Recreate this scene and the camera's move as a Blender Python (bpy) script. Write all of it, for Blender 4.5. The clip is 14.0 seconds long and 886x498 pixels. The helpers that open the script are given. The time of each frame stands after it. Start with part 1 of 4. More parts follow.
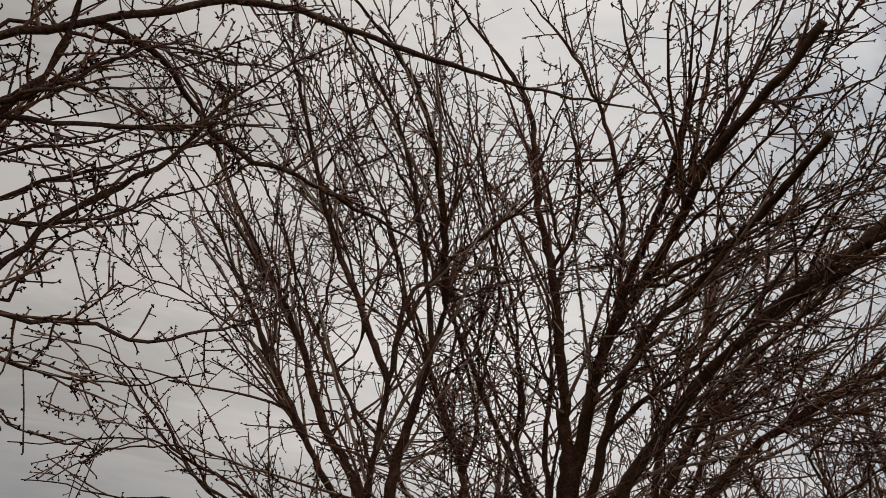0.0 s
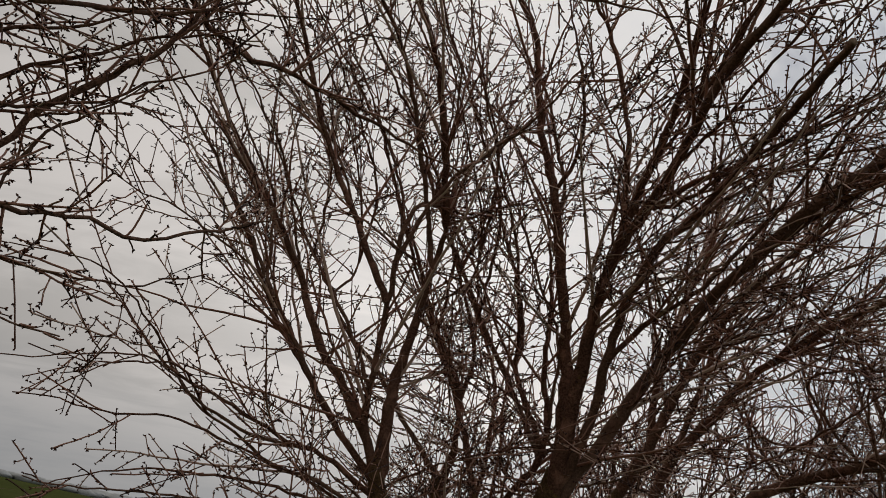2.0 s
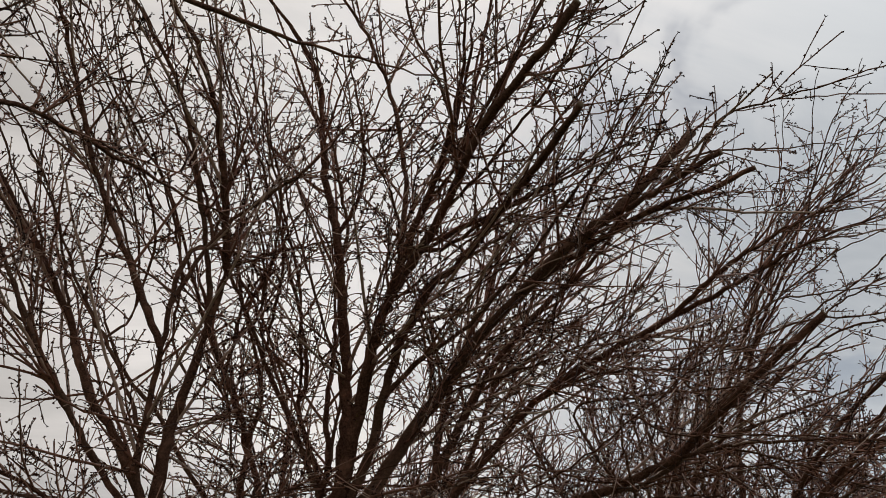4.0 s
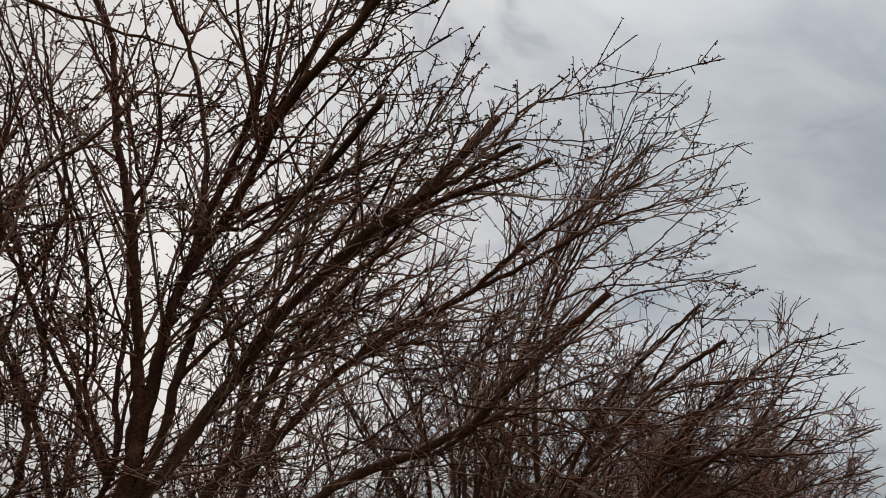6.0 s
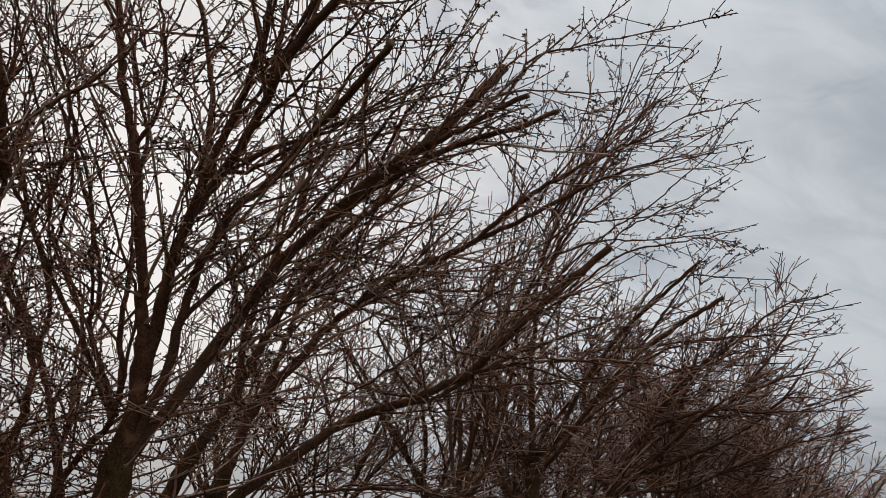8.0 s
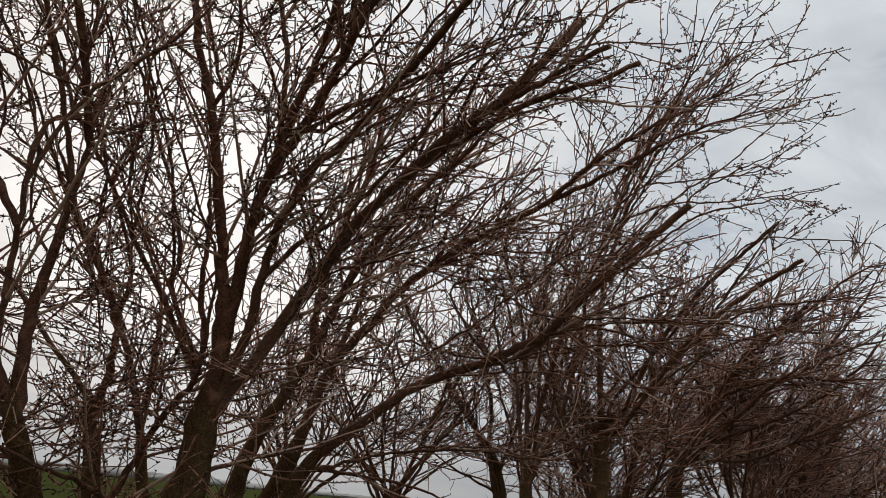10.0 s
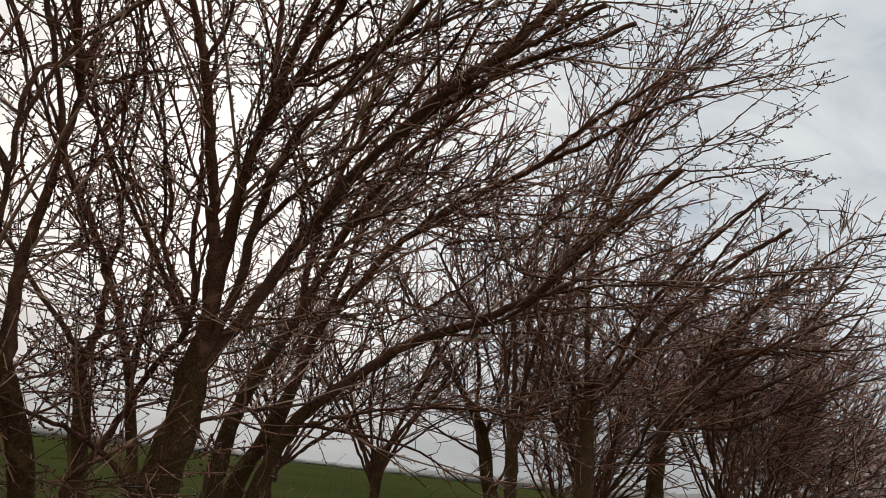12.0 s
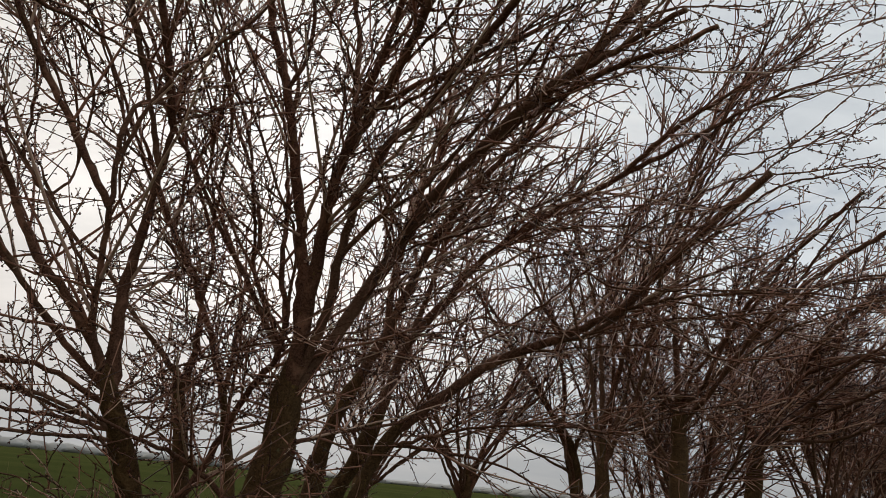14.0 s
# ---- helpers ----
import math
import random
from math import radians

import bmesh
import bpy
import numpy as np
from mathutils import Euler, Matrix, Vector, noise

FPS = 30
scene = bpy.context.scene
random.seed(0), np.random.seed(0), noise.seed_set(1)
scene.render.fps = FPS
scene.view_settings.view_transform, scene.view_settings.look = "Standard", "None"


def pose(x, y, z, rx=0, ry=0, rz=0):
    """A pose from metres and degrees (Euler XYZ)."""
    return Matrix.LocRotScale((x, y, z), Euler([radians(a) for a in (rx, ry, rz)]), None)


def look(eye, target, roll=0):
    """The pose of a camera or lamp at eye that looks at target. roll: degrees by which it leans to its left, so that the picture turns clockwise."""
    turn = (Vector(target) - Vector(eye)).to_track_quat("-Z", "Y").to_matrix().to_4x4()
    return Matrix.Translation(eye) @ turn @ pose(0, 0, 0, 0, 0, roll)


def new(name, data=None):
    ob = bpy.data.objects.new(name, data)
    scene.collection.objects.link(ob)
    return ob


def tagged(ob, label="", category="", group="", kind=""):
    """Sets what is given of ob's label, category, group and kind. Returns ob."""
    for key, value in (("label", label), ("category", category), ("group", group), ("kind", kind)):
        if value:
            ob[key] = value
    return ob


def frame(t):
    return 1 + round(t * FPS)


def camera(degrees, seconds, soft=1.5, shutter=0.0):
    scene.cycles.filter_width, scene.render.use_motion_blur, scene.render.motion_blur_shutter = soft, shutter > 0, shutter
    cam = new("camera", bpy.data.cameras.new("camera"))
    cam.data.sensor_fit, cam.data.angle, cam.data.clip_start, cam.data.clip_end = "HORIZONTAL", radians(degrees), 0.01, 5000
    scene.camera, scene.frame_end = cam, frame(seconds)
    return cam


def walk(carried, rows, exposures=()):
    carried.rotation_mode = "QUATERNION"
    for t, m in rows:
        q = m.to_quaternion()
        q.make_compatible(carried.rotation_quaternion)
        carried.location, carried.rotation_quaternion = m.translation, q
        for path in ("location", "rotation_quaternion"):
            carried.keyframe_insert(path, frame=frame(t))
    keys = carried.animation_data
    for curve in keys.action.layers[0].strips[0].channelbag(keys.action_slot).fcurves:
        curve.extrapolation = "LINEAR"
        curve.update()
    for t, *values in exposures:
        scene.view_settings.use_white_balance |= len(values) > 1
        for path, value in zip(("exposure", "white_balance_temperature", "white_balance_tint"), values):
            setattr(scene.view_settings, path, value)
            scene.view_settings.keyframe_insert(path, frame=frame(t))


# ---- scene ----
cam = camera(58.1, 14.0, soft=0.8)
PATH = [
    (0, (-0.073, 0.014, 1.653), (-0.298, 1.813, 2.498), 13.1),
    (0.5, (-0.067, 0.031, 1.652), (-0.294, 1.822, 2.514), 12.9),
    (1, (-0.066, 0.069, 1.624), (-0.25, 1.865, 2.483), 13.4),
    (1.5, (-0.121, 0.132, 1.576), (-0.278, 1.955, 2.385), 14.2),
    (2, (-0.127, 0.201, 1.519), (-0.301, 2.051, 2.26), 13.1),
    (2.5, (-0.041, 0.215, 1.502), (-0.274, 2.092, 2.154), 10.3),
    (2.9, (0.06, 0.195, 1.526), (-0.11, 2.054, 2.243), 8.8),
    (3, (0.093, 0.145, 1.531), (-0.018, 1.995, 2.285), 10.4),
    (3.5, (0.126, 0.091, 1.541), (0.192, 1.897, 2.399), 10.5),
    (4, (0.182, 0.034, 1.504), (0.405, 1.803, 2.411), 7.6),
    (4.2, (0.177, -0.001, 1.501), (0.521, 1.724, 2.453), 6.7),
    (6.3, (0.275, -0.11, 1.841), (0.948, 1.628, 2.567), 3.6),
    (6.5, (0.267, -0.111, 1.833), (0.924, 1.646, 2.527), 4.2),
    (7, (0.275, -0.113, 1.831), (0.931, 1.65, 2.511), 4.5),
    (7.5, (0.256, -0.148, 1.802), (0.959, 1.598, 2.477), 4.5),
    (8, (0.249, -0.118, 1.793), (0.938, 1.635, 2.464), 4.8),
    (8.5, (0.24, -0.077, 1.736), (0.885, 1.723, 2.322), 5.3),
    (8.7, (0.227, -0.078, 1.762), (0.846, 1.738, 2.325), 5.8),
    (10.8, (0.102, 0.077, 1.591), (0.67, 1.888, 2.221), 5.7),
    (11, (0.138, 0.057, 1.574), (0.711, 1.876, 2.177), 6.7),
    (11.5, (0.133, 0.079, 1.591), (0.723, 1.921, 2.102), 6.9),
    (12, (0.136, 0.035, 1.591), (0.755, 1.857, 2.135), 6.3),
    (12.5, (0.115, 0.03, 1.592), (0.743, 1.849, 2.136), 6.0),
    (13, (0.117, 0.047, 1.605), (0.724, 1.864, 2.179), 5.7),
    (13.5, (0.07, 0.047, 1.589), (0.68, 1.858, 2.178), 4.5),
    (14, (0.07, 0.062, 1.584), (0.507, 1.929, 2.151), 5.6),
]
EXPOSURES = [(0.0, -0.36, 6650, 12), (3.0, -0.15, 6650, 12), (4.0, -0.18, 6650, 12), (7.5, -0.07, 6600, 12), (8.7, 0.06, 6600, 12), (11.0, 0.22, 6700, 11), (13.0, 0.28, 6750, 11), (14.0, 0.20, 6700, 11)]
walk(cam, [(t, look(eye, target, roll)) for t, eye, target, roll in PATH], EXPOSURES)

# ---- sky and light ----
SUN_AZIMUTH, SUN_HEIGHT = radians(1.0), radians(21.0)   # behind the trees, veiled by cloud
to_sun = Vector((-math.sin(SUN_AZIMUTH) * math.cos(SUN_HEIGHT), math.cos(SUN_AZIMUTH) * math.cos(SUN_HEIGHT), math.sin(SUN_HEIGHT)))


class Nodes:
    """A node tree with short ways to add and link nodes."""

    def __init__(self, tree):
        self.tree = tree
        tree.nodes.clear()

    def add(self, kind, **inputs):
        node = self.tree.nodes.new(kind)
        for key, value in inputs.items():
            self.put(node, key.replace("_", " "), value)
        return node

    def put(self, node, key, value):
        socket = node.inputs[int(key)] if key.isdigit() else node.inputs[key]
        if isinstance(value, bpy.types.NodeSocket):
            self.tree.links.new(value, socket)
        else:
            socket.default_value = value

    def math(self, op, a, b=0.0, clamp=False):
        node = self.tree.nodes.new("ShaderNodeMath")
        node.operation, node.use_clamp = op, clamp
        self.put(node, "0", a)
        self.put(node, "1", b)
        return node.outputs[0]

    def vmath(self, op, a, b):
        node = self.tree.nodes.new("ShaderNodeVectorMath")
        node.operation = op
        self.put(node, "0", a)
        self.put(node, "1", b)
        return node.outputs["Value"] if op == "DOT_PRODUCT" else node.outputs["Vector"]

    def mix(self, factor, a, b, mode="MIX"):
        node = self.tree.nodes.new("ShaderNodeMix")
        node.data_type, node.blend_type = "RGBA", mode
        self.put(node, "0", factor)
        self.put(node, "6", a)
        self.put(node, "7", b)
        return node.outputs[2]

    def noise(self, vector, scale, detail=4.0, rough=0.55, distortion=0.0):
        return self.add("ShaderNodeTexNoise", Vector=vector, Scale=scale, Detail=detail, Roughness=rough, Distortion=distortion).outputs[0]

    def span(self, value, low, high, to_low=0.0, to_high=1.0):
        node = self.tree.nodes.new("ShaderNodeMapRange")
        node.interpolation_type = "SMOOTHSTEP"
        for n, v in enumerate((value, low, high, to_low, to_high)):
            self.put(node, str(n), v)
        return node.outputs[0]


world = bpy.data.worlds.new("overcast_sky")
scene.world = world
world.use_nodes = True
w = Nodes(world.node_tree)
sky = w.add("ShaderNodeTexSky")
sky.sky_type, sky.sun_disc = "NISHITA", False
sky.sun_elevation, sky.sun_rotation = SUN_HEIGHT, -SUN_AZIMUTH
way = w.add("ShaderNodeTexCoord").outputs["Generated"]
parts = w.add("ShaderNodeSeparateXYZ", Vector=way)
height = w.math("MAXIMUM", parts.outputs[2], 0.0)
# the cloud deck, seen flat from below
deck = w.math("ADD", height, 0.22)
plane = w.add("ShaderNodeCombineXYZ", X=w.math("DIVIDE", parts.outputs[0], deck), Y=w.math("DIVIDE", parts.outputs[1], deck), Z=0.3).outputs[0]
streak = w.vmath("MULTIPLY", plane, (0.75, 1.7, 1.0))
broad = w.noise(streak, 1.2, 4.0, 0.5, 0.5)
fine = w.noise(streak, 3.8, 6.0, 0.6, 0.7)
toward = w.math("MAXIMUM", w.vmath("DOT_PRODUCT", way, tuple(to_sun)), 0.0)
glow = w.math("ADD", w.math("MULTIPLY", w.math("POWER", toward, 16.0), 0.30), w.math("MULTIPLY", w.math("POWER", toward, 3.0), 0.10))
bulk = w.math("ADD", w.math("MULTIPLY", broad, 0.65), w.math("MULTIPLY", fine, 0.35))
shade = w.span(bulk, 0.38, 0.62)
thin = w.math("ADD", w.math("MULTIPLY", shade, 0.62), w.math("MULTIPLY", w.math("POWER", toward, 4.0), 0.42), True)
grey = w.mix(w.span(parts.outputs[0], -0.40, 0.35), (0.330, 0.325, 0.312, 1), (0.335, 0.385, 0.436, 1))
grey = w.mix(w.span(height, 0.16, 0.0, 0.0, 0.7), grey, (0.330, 0.350, 0.378, 1))
bright = w.mix(w.span(parts.outputs[0], 0.08, 0.68), (0.600, 0.580, 0.560, 1), (0.625, 0.672, 0.700, 1))
cloud = w.mix(w.span(height, 0.17, 0.0, 0.0, 0.75), w.mix(thin, grey, bright), (0.345, 0.365, 0.380, 1))
low = w.math("MULTIPLY", w.span(height, 0.0, 0.25, 0.74, 1.0), w.span(height, 0.45, 1.0, 1.0, 1.8))   # an overcast sky is brightest overhead
lit = w.mix(1.0, cloud, w.add("ShaderNodeCombineXYZ", X=glow, Y=w.math("MULTIPLY", glow, 0.985), Z=w.math("MULTIPLY", glow, 0.95)).outputs[0], "ADD")
gap = w.math("MULTIPLY", w.span(w.noise(plane, 2.1, 5.0, 0.55, 0.8), 0.52, 0.68), w.math("MULTIPLY", w.span(height, 0.22, 0.42, 0.0, 0.7), w.span(parts.outputs[0], -0.05, 0.35)))
cover = w.math("SUBTRACT", 1.0, gap)
clouds_out = w.add("ShaderNodeBackground", Color=lit, Strength=low).outputs[0]
sky_out = w.add("ShaderNodeBackground", Color=sky.outputs[0], Strength=0.075).outputs[0]
both = w.add("ShaderNodeMixShader", Fac=cover)
w.put(both, "1", sky_out)
w.put(both, "2", clouds_out)
w.add("ShaderNodeOutputWorld", Surface=both.outputs[0])

sun = new("sun", bpy.data.lights.new("sun", "SUN"))
sun.data.energy, sun.data.angle, sun.data.color = 0.7, radians(24), (1.0, 0.95, 0.88)
sun.matrix_world = look(to_sun * 50, (0, 0, 0))


# ---- materials ----
def material(name):
    m = bpy.data.materials.new(name)
    m.use_nodes = True
    return m, Nodes(m.node_tree)


def finish(n, color, rough, height=None, strength=0.4, distance=0.004, gloss=0.15):
    shader = n.add("ShaderNodeBsdfPrincipled", Base_Color=color, Roughness=rough, Specular_IOR_Level=gloss)
    if height is not None:
        n.put(shader, "Normal", n.add("ShaderNodeBump", Strength=strength, Distance=distance, Height=height).outputs[0])
    n.add("ShaderNodeOutputMaterial", Surface=shader.outputs[0])


def bark_material(name, dark, pale, moss=0.25, aged=0.55):
    m, n = material(name)
    place = n.add("ShaderNodeNewGeometry").outputs["Position"]
    grain = n.noise(place, 85.0, 6.0, 0.7, 0.4)
    blotch = n.noise(place, 7.0, 4.0, 0.6, 0.5)
    cracks = n.add("ShaderNodeTexVoronoi", Vector=place, Scale=60.0).outputs[0]
    base = n.mix(n.span(grain, 0.25, 0.85), dark, pale)
    base = n.mix(n.math("MULTIPLY", n.span(blotch, 0.5, 0.72), 0.6), base, tuple(c * 1.5 for c in pale[:3]) + (1,))
    lichen = n.math("MULTIPLY", n.span(n.noise(place, 16.0, 5.0, 0.7), 0.60, 0.72), moss)
    base = n.mix(lichen, base, n.mix(n.span(n.noise(place, 3.0), 0.42, 0.58), (0.17, 0.19, 0.10, 1), (0.26, 0.17, 0.035, 1)))
    tone = n.add("ShaderNodeObjectInfo").outputs["Random"]
    base = n.mix(n.math("MULTIPLY", n.span(tone, 0.3, 1.0), aged), base, n.mix(grain, (0.10, 0.055, 0.036, 1), (0.31, 0.195, 0.130, 1)))
    high = n.math("ADD", n.math("MULTIPLY", grain, 0.6), n.math("MULTIPLY", cracks, 0.6))
    finish(n, base, 0.85, high, 0.9, 0.008, 0.08)
    return m


def twig_material(name, dark, pale, highlight=(0.58, 0.385, 0.280, 1)):
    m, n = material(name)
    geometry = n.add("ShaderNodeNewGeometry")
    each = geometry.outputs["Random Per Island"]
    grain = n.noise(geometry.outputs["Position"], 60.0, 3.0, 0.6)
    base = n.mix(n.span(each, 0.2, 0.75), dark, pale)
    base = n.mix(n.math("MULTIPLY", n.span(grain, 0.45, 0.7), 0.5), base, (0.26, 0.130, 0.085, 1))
    # random twigs turn pale: their highlights, put into the base colour
    base = n.mix(n.span(each, 0.58, 0.92), base, highlight)
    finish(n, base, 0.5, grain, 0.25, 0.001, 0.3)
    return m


BARK = bark_material("dark_plum_bark", (0.044, 0.020, 0.013, 1), (0.30, 0.150, 0.098, 1), 0.35)
TRUNK = bark_material("old_trunk_bark", (0.034, 0.019, 0.0085, 1), (0.190, 0.112, 0.052, 1), 0.7, 0.2)
# paler than BARK: the light falling on thin shoots, painted into their colour
LIT_SHOOT = bark_material("lit_shoot_bark", (0.20, 0.125, 0.090, 1), (0.50, 0.375, 0.285, 1), 0.15)
TWIG = twig_material("plum_twig_bark", (0.048, 0.019, 0.012, 1), (0.40, 0.180, 0.112, 1))
# redder bark, also darkened so the thicket's shade is in its colour
SHADED_RED_TWIG = twig_material("shaded_reddish_twig_bark", (0.048, 0.016, 0.010, 1), (0.33, 0.128, 0.080, 1), (0.54, 0.320, 0.220, 1))
m, n = material("plum_buds")
each = n.add("ShaderNodeNewGeometry").outputs["Random Per Island"]
finish(n, n.mix(each, (0.026, 0.009, 0.006, 1), (0.125, 0.046, 0.028, 1)), 0.55, gloss=0.15)
BUD = m
m, n = material("pruning_cut")
place = n.add("ShaderNodeNewGeometry").outputs["Position"]
finish(n, n.mix(n.noise(place, 45.0), (0.16, 0.10, 0.06, 1), (0.34, 0.24, 0.16, 1)), 0.8, n.noise(place, 160.0), 0.4, 0.002)
CUT = m
m, n = material("field_grass")
place = n.add("ShaderNodeNewGeometry").outputs["Position"]
green = n.mix(n.span(n.noise(place, 0.035, 5.0, 0.6), 0.35, 0.65), (0.042, 0.057, 0.017, 1), (0.068, 0.080, 0.025, 1))
green = n.mix(n.span(n.noise(place, 2.6, 6.0, 0.7), 0.4, 0.75), green, (0.075, 0.068, 0.022, 1))
green = n.mix(n.math("MULTIPLY", n.span(n.noise(place, 14.0, 5.0, 0.7), 0.5, 0.7), 0.5), green, (0.035, 0.035, 0.018, 1))
finish(n, green, 1.0, n.noise(place, 22.0, 5.0, 0.7), 1.0, 0.06, 0.0)
FIELD = m
m, n = material("grass_blades")
each = n.add("ShaderNodeNewGeometry").outputs["Random Per Island"]
finish(n, n.mix(n.span(each, 0.30, 0.62), (0.055, 0.095, 0.028, 1), (0.26, 0.20, 0.10, 1)), 0.8)
BLADES = m
# distant haze is painted into the woods' pale grey base colour
m, n = material("haze_toned_woodland")
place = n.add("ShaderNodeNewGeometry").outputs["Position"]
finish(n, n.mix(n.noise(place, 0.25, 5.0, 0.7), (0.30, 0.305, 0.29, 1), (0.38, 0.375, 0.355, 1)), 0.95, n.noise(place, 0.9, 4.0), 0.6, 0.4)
HAZY_WOODLAND = m


# ---- mesh helpers ----
def mesh_from_arrays(name, verts, quads, tris, mat, smooth=False, tip=None):
    """A mesh from arrays of corners and of faces with four and three corners; tip: the material of the latter, if it differs."""
    me = bpy.data.meshes.new(name)
    quads, tris = np.asarray(quads, np.int32).reshape(-1, 4), np.asarray(tris, np.int32).reshape(-1, 3)
    me.vertices.add(len(verts))
    me.vertices.foreach_set("co", np.asarray(verts, np.float32).ravel())
    me.loops.add(quads.size + tris.size)
    me.loops.foreach_set("vertex_index", np.concatenate([quads.ravel(), tris.ravel()]))
    me.polygons.add(len(quads) + len(tris))
    me.polygons.foreach_set("loop_start", np.concatenate([np.arange(len(quads)) * 4, quads.size + np.arange(len(tris)) * 3]).astype(np.int32))
    if smooth:
        me.polygons.foreach_set("use_smooth", np.ones(len(me.polygons), bool))
    me.update(calc_edges=True)
    me.validate()
    me.materials.append(mat)
    if tip is not None and len(me.polygons) == len(quads) + len(tris):
        me.materials.append(tip)
        me.polygons.foreach_set("material_index", np.concatenate([np.zeros(len(quads)), np.ones(len(tris))]).astype(np.int32))
    return me


def unit(v):
    return v / np.maximum(np.linalg.norm(v, axis=-1, keepdims=True), 1e-9)


def tubes(paths, radii, sides):
    """Tapered tubes round N paths of K places each, closed to a point at the tip: corners, quads, triangles."""
    paths, radii = np.asarray(paths, float), np.asarray(radii, float)
    count, steps, _ = paths.shape
    if not count:
        return np.zeros((0, 3)), np.zeros((0, 4)), np.zeros((0, 3))
    along = unit(np.gradient(paths, axis=1))
    chord = unit(paths[:, -1] - paths[:, 0])
    helper = np.where(np.abs(chord[:, 2:3]) < 0.8, np.array([[0, 0, 1.0]]), np.array([[1.0, 0, 0]]))[:, None]
    across = unit(np.cross(along, np.broadcast_to(helper, along.shape)))
    third = np.cross(along, across)
    turn = np.arange(sides) * 2 * np.pi / sides
    ring = across[:, :, None] * np.cos(turn)[:, None] + third[:, :, None] * np.sin(turn)[:, None]
    verts = paths[:, :, None] + ring * radii[:, :, None, None]
    verts = np.concatenate([verts.reshape(count, -1, 3), paths[:, -1:] + along[:, -1:] * radii[:, -1:, None]], 1)
    size = steps * sides + 1
    a = np.arange(steps - 1)[:, None] * sides + np.arange(sides)
    b = np.arange(steps - 1)[:, None] * sides + (np.arange(sides) + 1) % sides
    quad = np.stack([a, b, b + sides, a + sides], -1).reshape(-1, 4)
    last = (steps - 1) * sides
    tri = np.stack([last + np.arange(sides), last + (np.arange(sides) + 1) % sides, np.full(sides, steps * sides)], -1)
    shift = (np.arange(count) * size)[:, None, None]
    return verts.reshape(-1, 3), (quad[None] + shift).reshape(-1, 4), (tri[None] + shift).reshape(-1, 3)


def joined(pieces):
    """Several (corners, quads, triangles) in one."""
    at, verts, quads, tris = 0, [], [], []
    for v, q, t in pieces:
        verts.append(v)
        quads.append(np.asarray(q, np.int64).reshape(-1, 4) + at)
        tris.append(np.asarray(t, np.int64).reshape(-1, 3) + at)
        at += len(v)
    return np.concatenate(verts), np.concatenate(quads), np.concatenate(tris)


def smooth_path(points, steps):
    """A smooth curve through the points, with places at even distances."""
    p = np.asarray(points, float)
    p = np.concatenate([[2 * p[0] - p[1]], p, [2 * p[-1] - p[-2]]])
    dense = []
    for i in range(1, len(p) - 2):
        s = np.linspace(0, 1, 12, endpoint=False)[:, None]
        a, b, c, d = p[i - 1 : i + 3]
        dense.append(0.5 * (2 * b + (c - a) * s + (2 * a - 5 * b + 4 * c - d) * s**2 + (3 * b - a - 3 * c + d) * s**3))
    dense = np.concatenate(dense + [p[-2:-1]])
    far = np.r_[0, np.cumsum(np.linalg.norm(np.diff(dense, axis=0), axis=1))]
    want = np.linspace(0, far[-1], steps)
    return np.stack([np.interp(want, far, dense[:, k]) for k in range(3)], 1), far[-1]


# ---- growth of twigs ----
def sprout(rng, paths, radii, spacing, most, first, length, angle, lift, curl, thick, steps, slim=0.0021, pull=(0, 0, 0), skew=1.0):
    """Side shoots on N paths: about one in each spacing, from the share `first` of the path on. Returns their paths and radii."""
    count, k, _ = paths.shape
    total = np.linalg.norm(np.diff(paths, axis=1), axis=2).sum(1)
    number = np.minimum(rng.poisson(total * (1 - first) / spacing), most)
    owner = np.repeat(np.arange(count), number)
    u = first + (1 - first) * rng.random(len(owner))
    i = np.minimum((u * (k - 1)).astype(int), k - 2)
    f = (u * (k - 1) - i)[:, None]
    start = paths[owner, i] * (1 - f) + paths[owner, i + 1] * f
    wood = radii[owner, i] * (1 - f[:, 0]) + radii[owner, i + 1] * f[:, 0]
    along = unit(paths[owner, i + 1] - paths[owner, i])
    side = unit(np.cross(along, rng.normal(size=along.shape)))
    a = np.radians(rng.uniform(*angle, len(owner)))[:, None]
    way = unit(along * np.cos(a) + side * np.sin(a) + (np.array([0, 0, lift]) + np.array(pull)) * rng.uniform(0.2, 1.4, (len(owner), 1)))
    long = (length[0] + (length[1] - length[0]) * rng.random(len(owner)) ** skew) * (1.0 - 0.74 * u) * np.minimum(1.0, 0.45 + total[owner] * 0.5)
    s = np.linspace(0, 1, steps)[None, :, None]
    bend = rng.normal(size=(len(owner), 1, 3)) * curl + np.array([0, 0, lift * 0.8]) + np.array(pull) * 0.6
    kink = np.cumsum(rng.normal(size=(len(owner), steps, 3)) * (0.07 / steps), 1)
    kink -= kink[:, :1]
    path = start[:, None] + long[:, None, None] * (s * way[:, None] + 0.5 * s**2 * bend + kink)
    r0 = np.minimum(wood * 0.62, thick[0] + thick[1] * long)
    radius = r0[:, None] * (1 - 0.55 * s[:, :, 0]) 
    return path, np.maximum(radius, slim), owner


